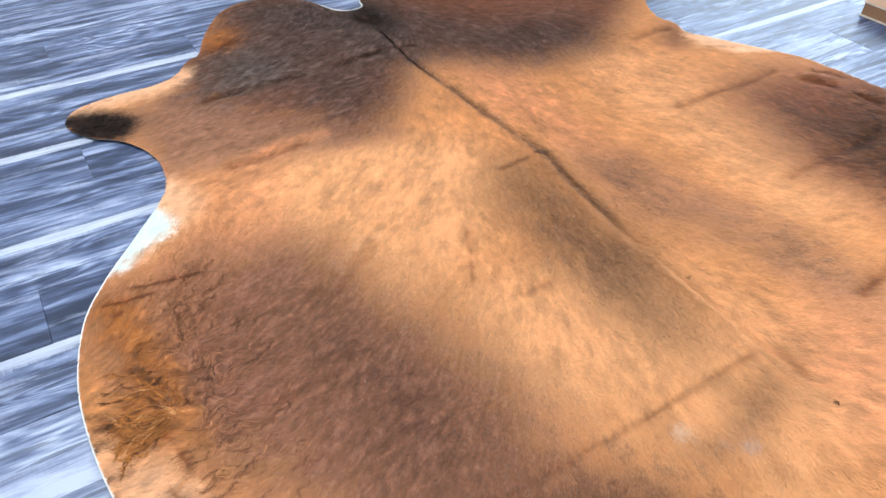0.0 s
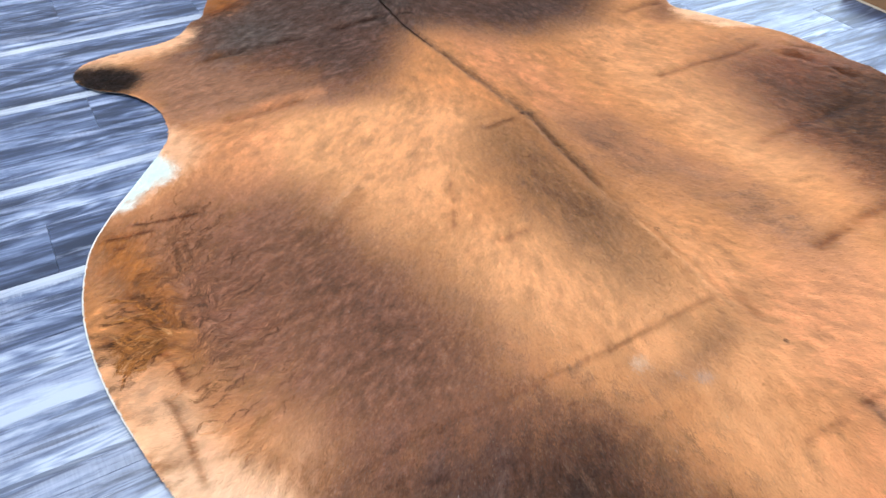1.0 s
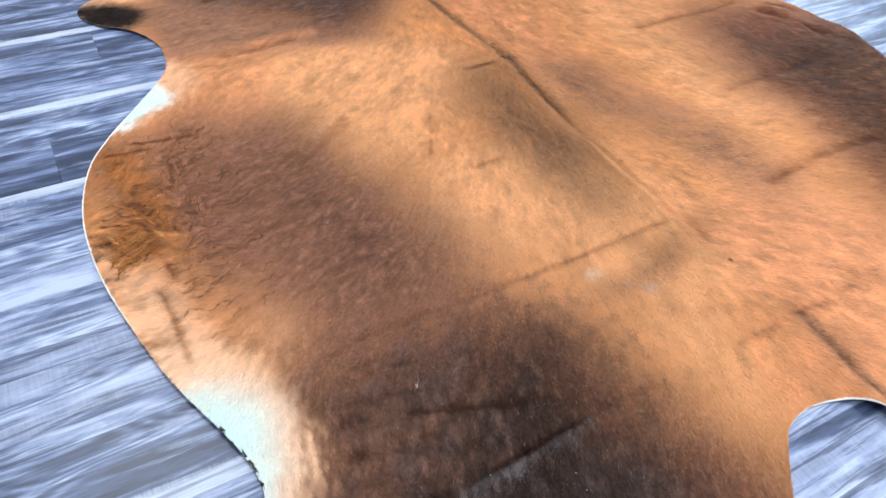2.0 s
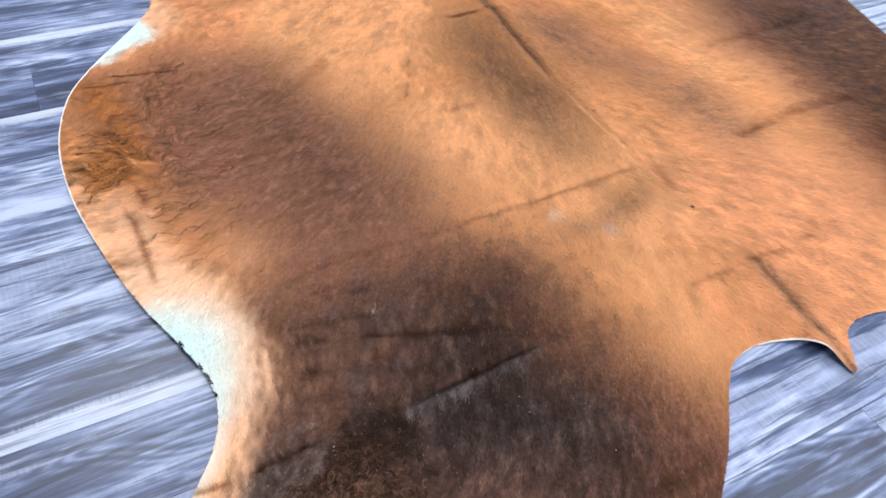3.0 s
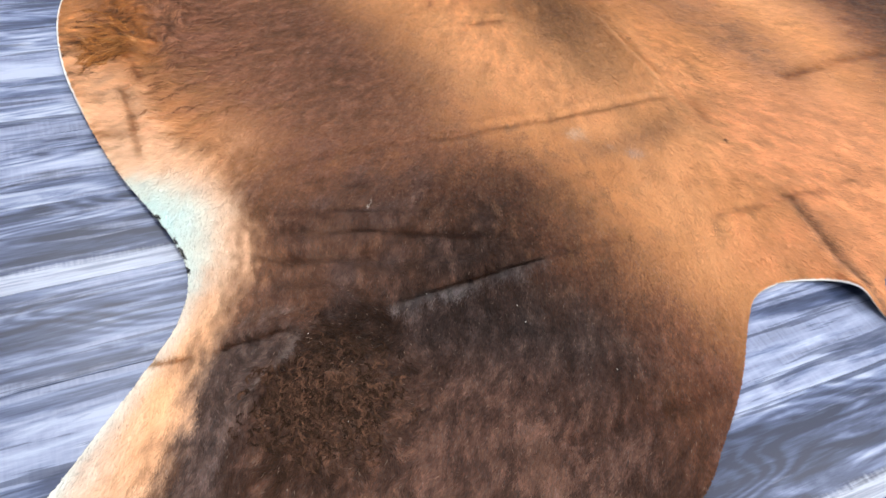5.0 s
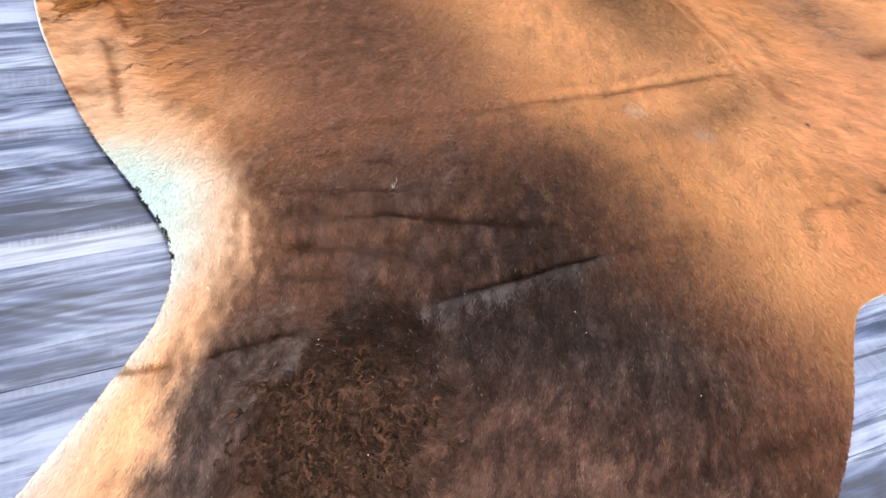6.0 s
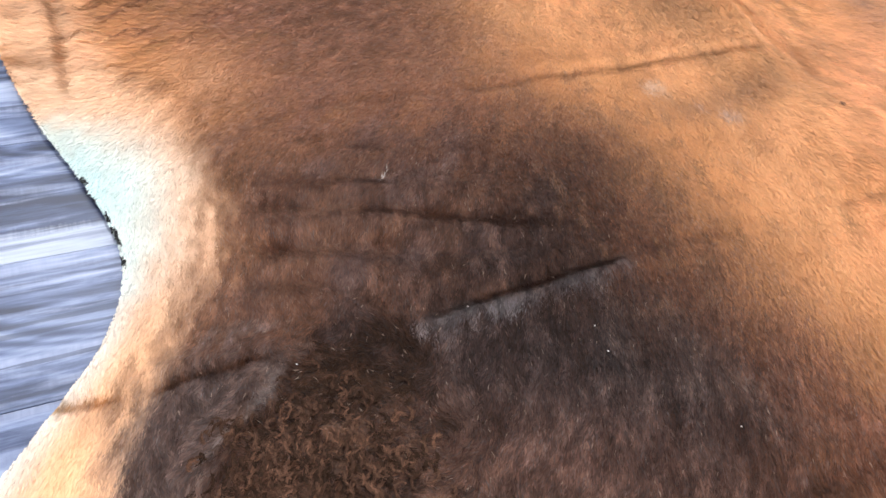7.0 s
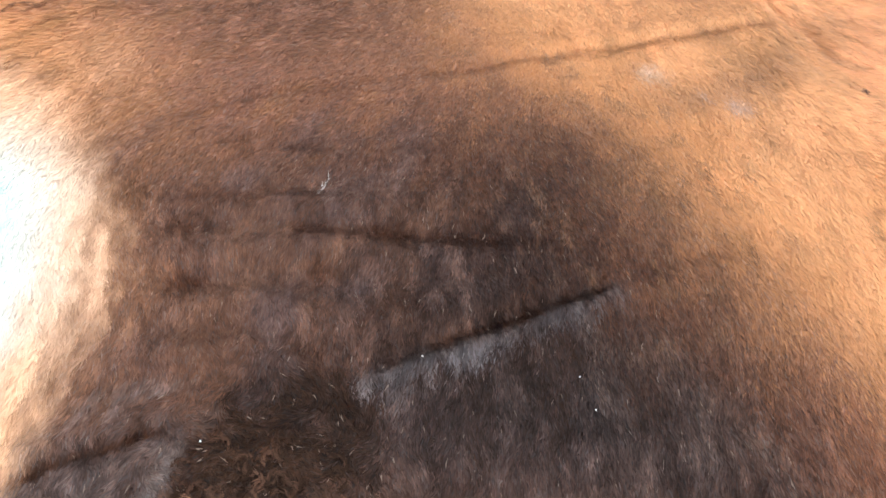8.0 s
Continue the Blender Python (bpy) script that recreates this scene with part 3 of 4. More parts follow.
# highlight along the low ridge, painted as paler hair
patch((0.84, 0.47, 0.25), 0.85, 0.014, [(-0.700, -0.234), (-0.645, -0.184), (-0.590, -0.143), (-0.518, -0.090), (-0.514, -0.097), (-0.584, -0.151), (-0.638, -0.192), (-0.692, -0.240)])
patch(TAN, 0.95, 0.08, [(-0.90, 0.66), (-0.71, 0.74), (-0.56, 0.55), (-0.36, 0.34), (-0.29, 0.26), (-0.49, 0.27), (-0.66, 0.30), (-0.79, 0.33), (-0.87, 0.30), (-0.88, 0.51)])
patch(BROWN, 0.95, 0.10, [(-0.75, 0.80), (-0.66, 0.95), (-0.55, 1.12), (-0.38, 1.32), (0.40, 1.35), (0.88, 0.80), (0.70, 0.55), (0.51, 0.45), (0.23, 0.42), (0.10, 0.52), (-0.05, 0.58), (-0.23, 0.37), (-0.36, 0.31), (-0.46, 0.42), (-0.66, 0.60)])
patch(ASH, 0.70, 0.14, [(-0.66, 0.86), (-0.54, 0.96), (-0.38, 0.84), (-0.18, 0.73), (-0.16, 0.50), (-0.33, 0.36), (-0.46, 0.46), (-0.51, 0.62), (-0.65, 0.65)])
patch(ASH, 0.72, 0.16, [(0.10, 0.90), (0.33, 0.74), (0.52, 0.68), (0.56, 0.50), (0.35, 0.42), (0.18, 0.46), (0.06, 0.63)])
patch(ASH, 0.8, 0.12, [(-0.45, 1.10), (-0.36, 1.24), (-0.20, 1.15), (0.05, 1.10), (0.10, 0.80), (0.04, 0.58), (-0.14, 0.60), (-0.25, 0.92)])
patch(ASH, 0.75, 0.12, [(-0.36, 1.25), (-0.14, 1.18), (-0.04, 1.0), (-0.06, 0.72), (-0.22, 0.70), (-0.44, 0.78), (-0.48, 0.95)])
patch(DARK, 0.85, 0.05, [(-0.08, 1.05), (0.0, 1.05), (0.01, 0.85), (-0.07, 0.86)])
patch((0.1196, 0.108, 0.097), 0.5, 0.12, [(-0.614, 0.831), (-0.46, 0.877), (-0.41, 0.766), (-0.50, 0.617), (-0.655, 0.627)])
patch((0.2898, 0.132, 0.05292), 0.80, 0.10, [(-0.14, -0.01), (-0.04, 0.0), (-0.055, -0.19), (-0.045, -0.38), (-0.05, -0.52), (-0.10, -0.65), (-0.17, -0.62), (-0.20, -0.50), (-0.21, -0.38), (-0.22, -0.23), (-0.22, -0.10)])
patch(SLATE, 0.35, 0.08, [(-0.09, -0.20), (-0.05, -0.38), (-0.075, -0.48), (-0.16, -0.46), (-0.18, -0.30)])
patch((0.3597, 0.165, 0.0855), 0.80, 0.11, [(0.04, -0.06), (0.14, -0.09), (0.17, -0.27), (0.23, -0.41), (0.10, -0.40), (0.05, -0.27)])
patch((0.3597, 0.165, 0.0855), 0.75, 0.10, [(0.20, -0.42), (0.29, -0.54), (0.325, -0.72), (0.25, -0.76), (0.175, -0.57)])
patch((0.2404, 0.08, 0.03629), 0.97, 0.16, [(0.63, -0.02), (0.81, 0.04), (1.0, 0.0), (1.15, -0.16), (1.12, -0.60), (1.05, -1.10), (0.60, -1.30), (0.42, -1.06), (0.46, -0.90), (0.49, -0.74), (0.55, -0.58), (0.52, -0.40), (0.59, -0.20)])
patch((0.078, 0.030, 0.0105), 0.93, 0.14, [(0.72, -0.10), (0.78, -0.22), (1.10, -0.22), (1.10, -0.60), (1.0, -1.0), (0.58, -1.15), (0.50, -0.98), (0.54, -0.78), (0.60, -0.60), (0.63, -0.38)])
patch((0.2898, 0.115, 0.05198), 0.8, 0.08, [(-1.13, 0.0), (-0.95, 0.02), (-0.80, 0.05), (-0.82, -0.20), (-0.90, -0.45), (-1.0, -0.46), (-1.12, -0.36)])
patch(BAY, 0.88, 0.13, [(-0.86, -0.03), (-0.68, -0.01), (-0.61, -0.16), (-0.59, -0.27), (-0.54, -0.38), (-0.50, -0.52), (-0.47, -0.68), (-0.48, -0.86), (-0.84, -0.88), (-0.88, -0.68), (-0.93, -0.54), (-0.99, -0.42), (-0.98, -0.28), (-0.94, -0.16)])
patch(SLATE, 0.62, 0.18, [(-0.72, -0.16), (-0.64, -0.18), (-0.60, -0.34), (-0.55, -0.50), (-0.54, -0.66), (-0.66, -0.74), (-0.76, -0.64), (-0.78, -0.48), (-0.77, -0.30)])
patch((0.166, 0.065, 0.036), 0.97, 0.11, [(-0.92, -0.80), (-0.74, -0.80), (-0.60, -0.80), (-0.49, -0.81), (-0.38, -0.88), (-0.36, -0.99), (-0.32, -1.11), (-0.29, -1.20), (-0.25, -1.30), (-0.30, -1.50), (-0.80, -1.70), (-1.30, -1.50), (-1.08, -1.26), (-1.02, -1.11), (-0.97, -1.02), (-0.94, -0.90)])
patch(DARK, 0.92, 0.16, [(-0.72, -0.90), (-0.60, -0.885), (-0.50, -0.89), (-0.43, -0.93), (-0.44, -1.06), (-0.43, -1.18), (-0.43, -1.30), (-0.45, -1.55), (-0.85, -1.65), (-1.25, -1.50), (-1.02, -1.27), (-0.90, -1.13), (-0.83, -1.06), (-0.76, -0.96)])
patch((0.1443, 0.072, 0.0508), 0.78, 0.12, [(-0.78, -1.22), (-0.64, -1.23), (-0.50, -1.35), (-0.60, -1.52), (-0.90, -1.50), (-0.93, -1.34)])
patch((0.0416, 0.029, 0.0257), 0.75, 0.09, [(-0.715, -1.113), (-0.558, -1.11), (-0.436, -1.17), (-0.456, -1.28), (-0.60, -1.22), (-0.711, -1.18)])
patch((0.125, 0.063, 0.043), 0.78, 0.13, [(-0.885, -0.83), (-0.72, -0.84), (-0.62, -0.92), (-0.66, -1.03), (-0.97, -1.10), (-0.96, -1.03), (-0.91, -0.92)])
patch((0.09073, 0.058, 0.04889), 0.90, 0.030, [(-1.0, -1.10), (-0.88, -1.09), (-0.853, -1.095), (-0.905, -1.17), (-0.967, -1.234), (-1.02, -1.42), (-1.14, -1.40), (-1.08, -1.27), (-1.025, -1.17)])
patch(CHESTNUT, 0.92, 0.026, [(-0.842, -1.070), (-0.755, -1.078), (-0.728, -1.14), (-0.775, -1.19), (-0.86, -1.205), (-0.915, -1.195), (-0.880, -1.14)])
patch((0.066, 0.0310, 0.0190), 0.85, 0.05, [(-0.90, -1.18), (-0.78, -1.19), (-0.73, -1.22), (-0.80, -1.34), (-0.94, -1.34), (-0.95, -1.25)])
patch(ASH, 0.35, 0.04, [(-0.97, -1.12), (-0.885, -1.108), (-0.92, -1.17), (-0.97, -1.22), (-1.0, -1.18)])
patch((0.150, 0.118, 0.105), 0.55, 0.006, [(-0.855, -1.097), (-0.879, -1.137), (-0.909, -1.170), (-0.945, -1.202), (-0.952, -1.196), (-0.915, -1.163), (-0.886, -1.132), (-0.863, -1.095)])
patch((0.190, 0.150, 0.138), 0.45, 0.012, [(-0.935, -1.075), (-0.915, -1.062), (-0.885, -1.058), (-0.862, -1.066), (-0.885, -1.069), (-0.915, -1.074)])
patch(RUST, 0.85, 0.035, [(-1.09, -0.05), (-1.02, -0.05), (-0.99, -0.17), (-0.97, -0.31), (-1.02, -0.32), (-1.06, -0.20)])
patch(RUST, 0.9, 0.03, [(-1.11, -0.32), (-1.03, -0.30), (-0.98, -0.35), (-0.97, -0.46), (-1.03, -0.42), (-1.07, -0.37)])
patch(RUST, 0.8, 0.05, [(-0.60, 0.95), (-0.55, 1.06), (-0.48, 1.06), (-0.50, 0.95)])
patch(DARK, 0.85, 0.14, [(0.42, -1.24), (0.60, -1.20), (0.86, -1.22), (0.98, -1.36), (0.90, -1.50), (0.62, -1.46), (0.46, -1.36)])
patch(PEACH, 0.9, 0.05, [(0.97, -0.92), (1.10, -1.10), (1.25, -1.30), (1.20, -1.60), (0.95, -1.64), (1.06, -1.44), (1.04, -1.22)])
patch((0.5886, 0.25, 0.09025), 0.9, 0.03, [(-1.15, -0.20), (-1.105, -0.18), (-1.09, -0.32), (-1.09, -0.42), (-1.15, -0.40)])
patch((0.40, 0.180, 0.080), 0.4, 0.045, [(-1.05, -0.55), (-0.94, -0.66), (-0.895, -0.74), (-0.878, -0.83), (-0.884, -0.92), (-0.918, -0.98), (-1.08, -0.99), (-1.10, -0.70)])
patch(PEACH, 0.97, 0.032, [(-1.15, -0.40), (-1.08, -0.40), (-1.02, -0.48), (-1.0, -0.56), (-0.964, -0.66), (-0.926, -0.73), (-0.90, -0.826), (-0.897, -0.911), (-0.930, -0.999), (-0.968, -1.068), (-0.983, -1.097), (-1.008, -1.121), (-1.018, -1.155), (-1.050, -1.22), (-1.15, -1.36), (-1.30, -1.40), (-1.02, -1.02), (-1.05, -0.80)])
patch(PEACH, 0.95, 0.03, [(-1.03, 0.77), (-0.89, 0.83), (-0.78, 0.84), (-0.66, 0.86), (-0.69, 0.78), (-0.80, 0.745), (-0.90, 0.73), (-0.99, 0.73)])
patch(PEACH, 0.9, 0.04, [(-0.87, 0.33), (-0.80, 0.25), (-0.82, 0.18), (-0.90, 0.11), (-1.0, 0.05), (-1.02, 0.10), (-0.92, 0.22)])
patch((0.88, 0.62, 0.42), 0.75, 0.06, [(-1.12, -0.66), (-1.02, -0.67), (-0.965, -0.74), (-0.940, -0.83), (-0.945, -0.92), (-0.985, -0.99), (-1.04, -1.06), (-1.10, -1.05)])
patch((0.64, 0.81, 0.78), 1.0, 0.065, [(-1.10, -0.78), (-1.03, -0.755), (-0.975, -0.78), (-0.948, -0.835), (-0.952, -0.91), (-0.972, -0.97), (-1.005, -1.02), (-1.08, -1.02), (-1.10, -0.90)])
patch(APRICOT, 0.7, 0.025, [(-0.955, -1.01), (-1.01, -1.01), (-1.06, -1.10), (-1.09, -1.20), (-1.16, -1.32), (-1.16, -1.36), (-1.065, -1.22), (-1.03, -1.155), (-1.02, -1.12), (-0.985, -1.07)])
patch(WHITE, 0.45, 0.06, [(-1.11, -1.16), (-1.12, -1.22), (-1.13, -1.26), (-1.16, -1.30), (-1.30, -1.40), (-1.20, -1.20)])
patch(WHITE, 1.0, 0.018, [(-0.885, 0.205), (-0.892, 0.135), (-0.945, 0.098), (-1.03, 0.045), (-1.05, 0.11), (-0.93, 0.23)])
patch(WHITE, 1.0, 0.02, [(0.82, 0.36), (0.86, 0.34), (0.93, 0.26), (1.0, 0.16), (0.95, 0.17), (0.86, 0.28)])
patch(DARK, 1.0, 0.03, [(-1.04, 0.71), (-0.98, 0.74), (-0.91, 0.71), (-0.86, 0.65), (-0.88, 0.57), (-0.94, 0.54), (-1.03, 0.60)])
# bluish sheen on the thigh fold's flank, painted into the coat
patch((0.1716, 0.16, 0.1649), 0.50, 0.014, [(-0.722, -1.096), (-0.62, -1.084), (-0.48, -1.071), (-0.485, -1.078), (-0.63, -1.099), (-0.720, -1.110)])
patch((0.6104, 0.27, 0.1092), 0.7, 0.09, [(-1.15, -0.39), (-1.02, -0.40), (-1.0, -0.44), (-1.04, -0.475), (-1.15, -0.45)])
patch(BROWN, 0.7, 0.05, [(0.801, 0.468), (0.827, 0.404), (0.777, 0.30), (0.705, 0.30), (0.703, 0.36)])
patch(PEACH, 0.97, 0.03, [(0.86, 0.395), (0.92, 0.32), (1.03, 0.175), (0.92, 0.165), (0.81, 0.245), (0.785, 0.315), (0.815, 0.365)])
patch(WHITE, 0.8, 0.014, [(0.84, 0.40), (0.89, 0.335), (0.96, 0.25), (1.03, 0.165), (1.0, 0.165), (0.94, 0.24), (0.87, 0.325)])
patch(OLIVE, 0.40, 0.05, [(-0.16, -0.76), (0.0, -0.75), (0.0, -0.82), (-0.14, -0.86)])
patch(WHITE, 0.35, 0.02, [(-0.30, -0.78), (-0.275, -0.78), (-0.275, -0.795), (-0.30, -0.795)])
patch(PEACH, 0.30, 0.05, [(-0.90, -0.65), (-0.87, -0.65), (-0.87, -0.70), (-0.91, -0.70)])
# lit lower side of the shoulder fold, painted pink
patch(PINK, 0.75, 0.03, [(-0.75, 0.275), (-0.60, 0.325), (-0.46, 0.355), (-0.46, 0.335), (-0.60, 0.297), (-0.74, 0.265)])
patch((0.2128, 0.095, 0.04536), 0.55, 0.035, [(-0.30, -0.83), (-0.20, -0.82), (-0.10, -0.80), (-0.08, -0.83), (-0.17, -0.86), (-0.27, -0.87)])
patch((0.30, 0.30, 0.32), 0.50, 0.012, [(-0.252, -0.834), (-0.236, -0.836), (-0.238, -0.846), (-0.251, -0.844)])
patch((0.34, 0.33, 0.34), 0.45, 0.014, [(-0.204, -0.863), (-0.182, -0.866), (-0.184, -0.878), (-0.202, -0.876)])


def distance_in(u, v, outline):
    """Signed distance to a closed curve, positive inside."""
    a, b = outline, np.roll(outline, -1, 0)
    best = np.full(u.shape, 1e9)
    odd = np.zeros(u.shape, bool)
    for (au, av), (bu, bv) in zip(a, b):
        lu, lv = bu - au, bv - av
        t = np.clip(((u - au) * lu + (v - av) * lv) / (lu * lu + lv * lv), 0, 1)
        best = np.minimum(best, (u - au - t * lu) ** 2 + (v - av - t * lv) ** 2)
        if lv:
            odd ^= ((av > v) != (bv > v)) & (u < lu * (v - av) / lv + au)
    return np.where(odd, 1, -1) * np.sqrt(best)


def coat_colour(u, v):
    # borders wander, and run out in tufts along the lie of the hair
    streak, wisp, thin = BRUSH_BROAD, BRUSH_MID, BRUSH_THIN
    calm = 1 - 0.7 * bell(u + 0.95, 0.11) * window_of(v, -1.3, -0.62, 0.05)
    wu = u + 0.030 * (fractal(u, v, 0.11, 0) - 0.5) + calm * (0.024 * (streak - 0.5) + 0.018 * (wisp - 0.5))
    wv = v + 0.030 * (fractal(u, v, 0.11, 3) - 0.5) + 0.014 * (thin - 0.5)
    broken = 0.35 * (streak - 0.5) + 0.60 * (wisp - 0.5) + 0.60 * (thin - 0.5)
    # tufts are longest beside the thigh; the pale leg's border is smooth
    ribs = bell(u + 0.50, 0.15) * bell(v + 0.35, 0.30)
    tuft = 0.045 + 0.05 * np.clip(bell(u + 0.38, 0.18) * bell(v + 0.95, 0.25) + ribs, 0, 1) - 0.038 * bell(u + 0.95, 0.11) * window_of(v, -1.3, -0.62, 0.05)
    col = np.empty(u.shape + (3,))
    col[:] = GOLD
    k = (0.34 * np.clip(0.25 + 1.4 * broken, 0, 1) * fractal(u, v, 0.13, 4))[..., None]
    col = col * (1 - k) + np.array(OLIVE) * k
    for colour, much, soft, outline in PATCHES:
        pts = spline(outline, 3)
        lo, hi = pts.min(0) - soft - 0.06, pts.max(0) + soft + 0.06
        m = (wu > lo[0]) & (wu < hi[0]) & (wv > lo[1]) & (wv < hi[1])
        d = distance_in(wu[m], wv[m], pts)
        k = np.clip(d / soft * 0.5 + 0.5 + np.minimum(0.5, tuft[m] / soft) * broken[m], 0, 1)
        k = (np.clip(much * (1 + 0.22 * broken[m]), 0, 1) * k * k * (3 - 2 * k))[:, None]
        col[m] = col[m] * (1 - k) + np.array(colour) * k
    # ruffled hair on the shoulder blades
    ruffle = (bell(u - 0.13, 0.10) * bell(v + 0.22, 0.16) + bell(u - 0.26, 0.09) * bell(v + 0.56, 0.16) + 0.8 * bell(u + 0.12, 0.09) * bell(v + 0.28, 0.26))
    k = (0.95 * np.clip(ruffle, 0, 1) * np.clip(3.6 * (0.55 * wisp + 0.55 * thin - 0.50), 0, 1))[..., None]
    col = col * (1 - k) + np.array((0.110, 0.051, 0.029)) * k
    # dark-tipped hairs sprinkled over the gold beside the thigh and the ribs
    tips = np.clip(bell(u + 0.36, 0.16) * bell(v + 0.98, 0.20) + 0.6 * bell(u + 0.50, 0.14) * bell(v + 0.70, 0.12) + 0.5 * ribs, 0, 1)
    k = (0.75 * tips * np.clip(3.5 * (0.35 * wisp + 0.75 * thin - 0.56), 0, 1))[..., None]
    col = col * (1 - k) + np.array((0.170, 0.082, 0.036)) * k
    # rows of curls on the hind leg: lit pale crests and shaded dark gaps, painted in
    rows, comb = curls(u, v)
    k = (0.80 * rows * np.clip(4.0 * (comb - 0.60), 0, 1))[..., None]
    col = col * (1 - k) + np.array((0.150, 0.082, 0.050)) * k
    k = (0.70 * rows * np.clip(4.0 * (0.54 - comb), 0, 1))[..., None]
    col = col * (1 - k) + np.array((0.011, 0.0050, 0.0028)) * k
    # red-brown locks fan out from a whorl on the flank, and wavy ones run past it
    fu, fv = u + 1.005, v + 0.392
    r, bearing = np.hypot(fu, fv), np.arctan2(fv, -fu)
    fan = np.clip(bell(r - 0.10, 0.10) * window_of(bearing, -0.7, 1.75, 0.25), 0, 1)
    lock = cloud(bearing * 0.16 + 0.030 * (cloud(u, v, 0.03, 2) - 0.5), r * 0.22, 0.016, 5) * 0.7 + cloud(bearing * 0.16, r * 0.3, 0.007, 1) * 0.4
    k = (0.85 * fan * np.clip(4.0 * (lock - 0.58), 0, 1))[..., None]
    col = col * (1 - k) + np.array((0.105, 0.040, 0.016)) * k
    wavy = bell(u + 0.93, 0.075) * bell(v + 0.33, 0.19)
    curve = v + 0.35 * u + 0.022 * (cloud(u, v, 0.035, 2) - 0.5)
    k = (0.75 * wavy * np.clip(4.0 * (cloud(curve * 3.4, u * 0.8, 0.024, 5) * 0.6 + cloud(curve * 3.4, u, 0.012, 1) * 0.45 - 0.56), 0, 1))[..., None]
    col = col * (1 - k) + np.array((0.085, 0.036, 0.022)) * k
    # the dark stripe along the backbone
    x = u - bone(v) - 0.006 * (cloud(u * 0, v, 0.06, 2) - 0.5)
    stripe = bell(x, 0.013) * (window_of(v, -0.30, 0.66, 0.06) * 0.75 + 0.75 * window_of(v, -1.34, -1.04, 0.03)) + 0.8 * bell(x - 0.004, 0.012) * bell(v - 0.005, 0.012)
    k = np.clip(stripe, 0, 0.9)[..., None]
    col = col * (1 - k) + np.array((0.085, 0.042, 0.030)) * k
    # pale fringe along the hind leg
    rim = sample(EDGE, u, v)
    k = (0.50 * bell(rim, 0.016) * window_of(v, -1.5, -0.93, 0.05) * (u < -0.93))[..., None]
    col = col * (1 - k) + np.array(WHITE) * k
    # the thigh: smudges of grey-brown hair, golden-brown between them
    thigh = bell(u + 0.76, 0.17) * bell(v + 0.93, 0.14)
    smudge = 0.6 * fractal(u * 0.7, v * 1.6, 0.075, 2) + 0.4 * streak
    k = (0.90 * thigh * np.clip(5 * (smudge - 0.50), 0, 1) * np.clip(0.6 + 0.9 * broken, 0, 1))[..., None]
    col = col * (1 - k) + np.array((0.066, 0.050, 0.051)) * k
    k = (0.45 * thigh * np.clip(5 * (0.47 - smudge), 0, 1) * np.clip(0.6 + 0.9 * broken, 0, 1))[..., None]
    col = col * (1 - k) + np.array((0.280, 0.122, 0.054)) * k
    # creases darken: roots of parted hair, plus shade put into the colour
    k = ROOTS_AND_SHADE[..., None]
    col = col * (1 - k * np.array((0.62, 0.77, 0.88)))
    dapple = np.clip(2.2 * (fractal(u * 1.1, v, 0.13, 4) - 0.42), 0, 1)
    k = (0.27 * dapple * np.clip(2.2 * (0.6 * wisp + 0.4 * streak - 0.36), 0, 1) * np.clip(col[..., 0] / 0.4, 0, 1))[..., None]
    col = col * (1 - k) + np.array((0.30, 0.150, 0.070)) * k
    tone = 0.51 + 0.18 * fractal(u * 0.8 + v * 0.6, v * 0.8 - u * 0.6, 0.07, 5) + 0.25 * streak + 0.33 * wisp + 0.26 * thin
    dim = np.clip(1 - col[..., 0] / 0.22, 0, 1)
    tone = tone * np.exp(dim * (0.2 * (wisp - 0.5) + 0.7 * (thin - 0.5) - 0.12))
    pale = 0.8 * np.clip((col[..., 1] - 0.42) / 0.12, 0, 1)
    return col * (tone * (1 - pale) + 1.04 * pale)[..., None]


# A fine grid over the hide; its rim is drawn onto the outline.
STEP = 0.005
GU, GV = np.arange(-1.31, 1.27, STEP), np.arange(-1.67, 1.33, STEP)
NU, NV = len(GU), len(GV)
UU, VV = np.meshgrid(GU, GV, indexing="ij")
EDGE, NEAR = inset(UU, VV)
TOP = height(UU, VV, np.maximum(EDGE, 0))


def sample(grid, u, v, step=STEP):
    x, y = (u - GU[0]) / step, (v - GV[0]) / step
    i, j = np.clip(x.astype(int), 0, grid.shape[0] - 2), np.clip(y.astype(int), 0, grid.shape[1] - 2)
    f, g = x - i, y - j
    return (grid[i, j] * (1 - f) + grid[i + 1, j] * f) * (1 - g) + (grid[i, j + 1] * (1 - f) + grid[i + 1, j + 1] * f) * g


ROOTS_AND_SHADE = grooves(FU, FV)[1]
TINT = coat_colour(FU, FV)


def mesh_from(name, verts, faces, sides, colours, mat):
    """A mesh from arrays: faces all have the same number of sides."""
    data = bpy.data.meshes.new(name)
    data.vertices.add(len(verts))
    data.vertices.foreach_set("co", np.asarray(verts, np.float32).ravel())
    data.loops.add(faces.size)
    data.loops.foreach_set("vertex_index", faces.astype(np.int32).ravel())
    data.polygons.add(len(faces))
    data.polygons.foreach_set("loop_start", np.arange(0, faces.size, sides, dtype=np.int32))
    data.update(calc_edges=True)
    att = data.color_attributes.new("coat", "FLOAT_COLOR", "POINT")
    att.data.foreach_set("color", np.c_[colours, np.ones(len(colours))].astype(np.float32).ravel())
    data.materials.append(mat)
    data.validate()
    return data


hide = tagged(new("cowhide_rug"), "brown and tan cowhide rug lying flat on grey plank flooring", "rug")
hide.matrix_world = HIDE_AT


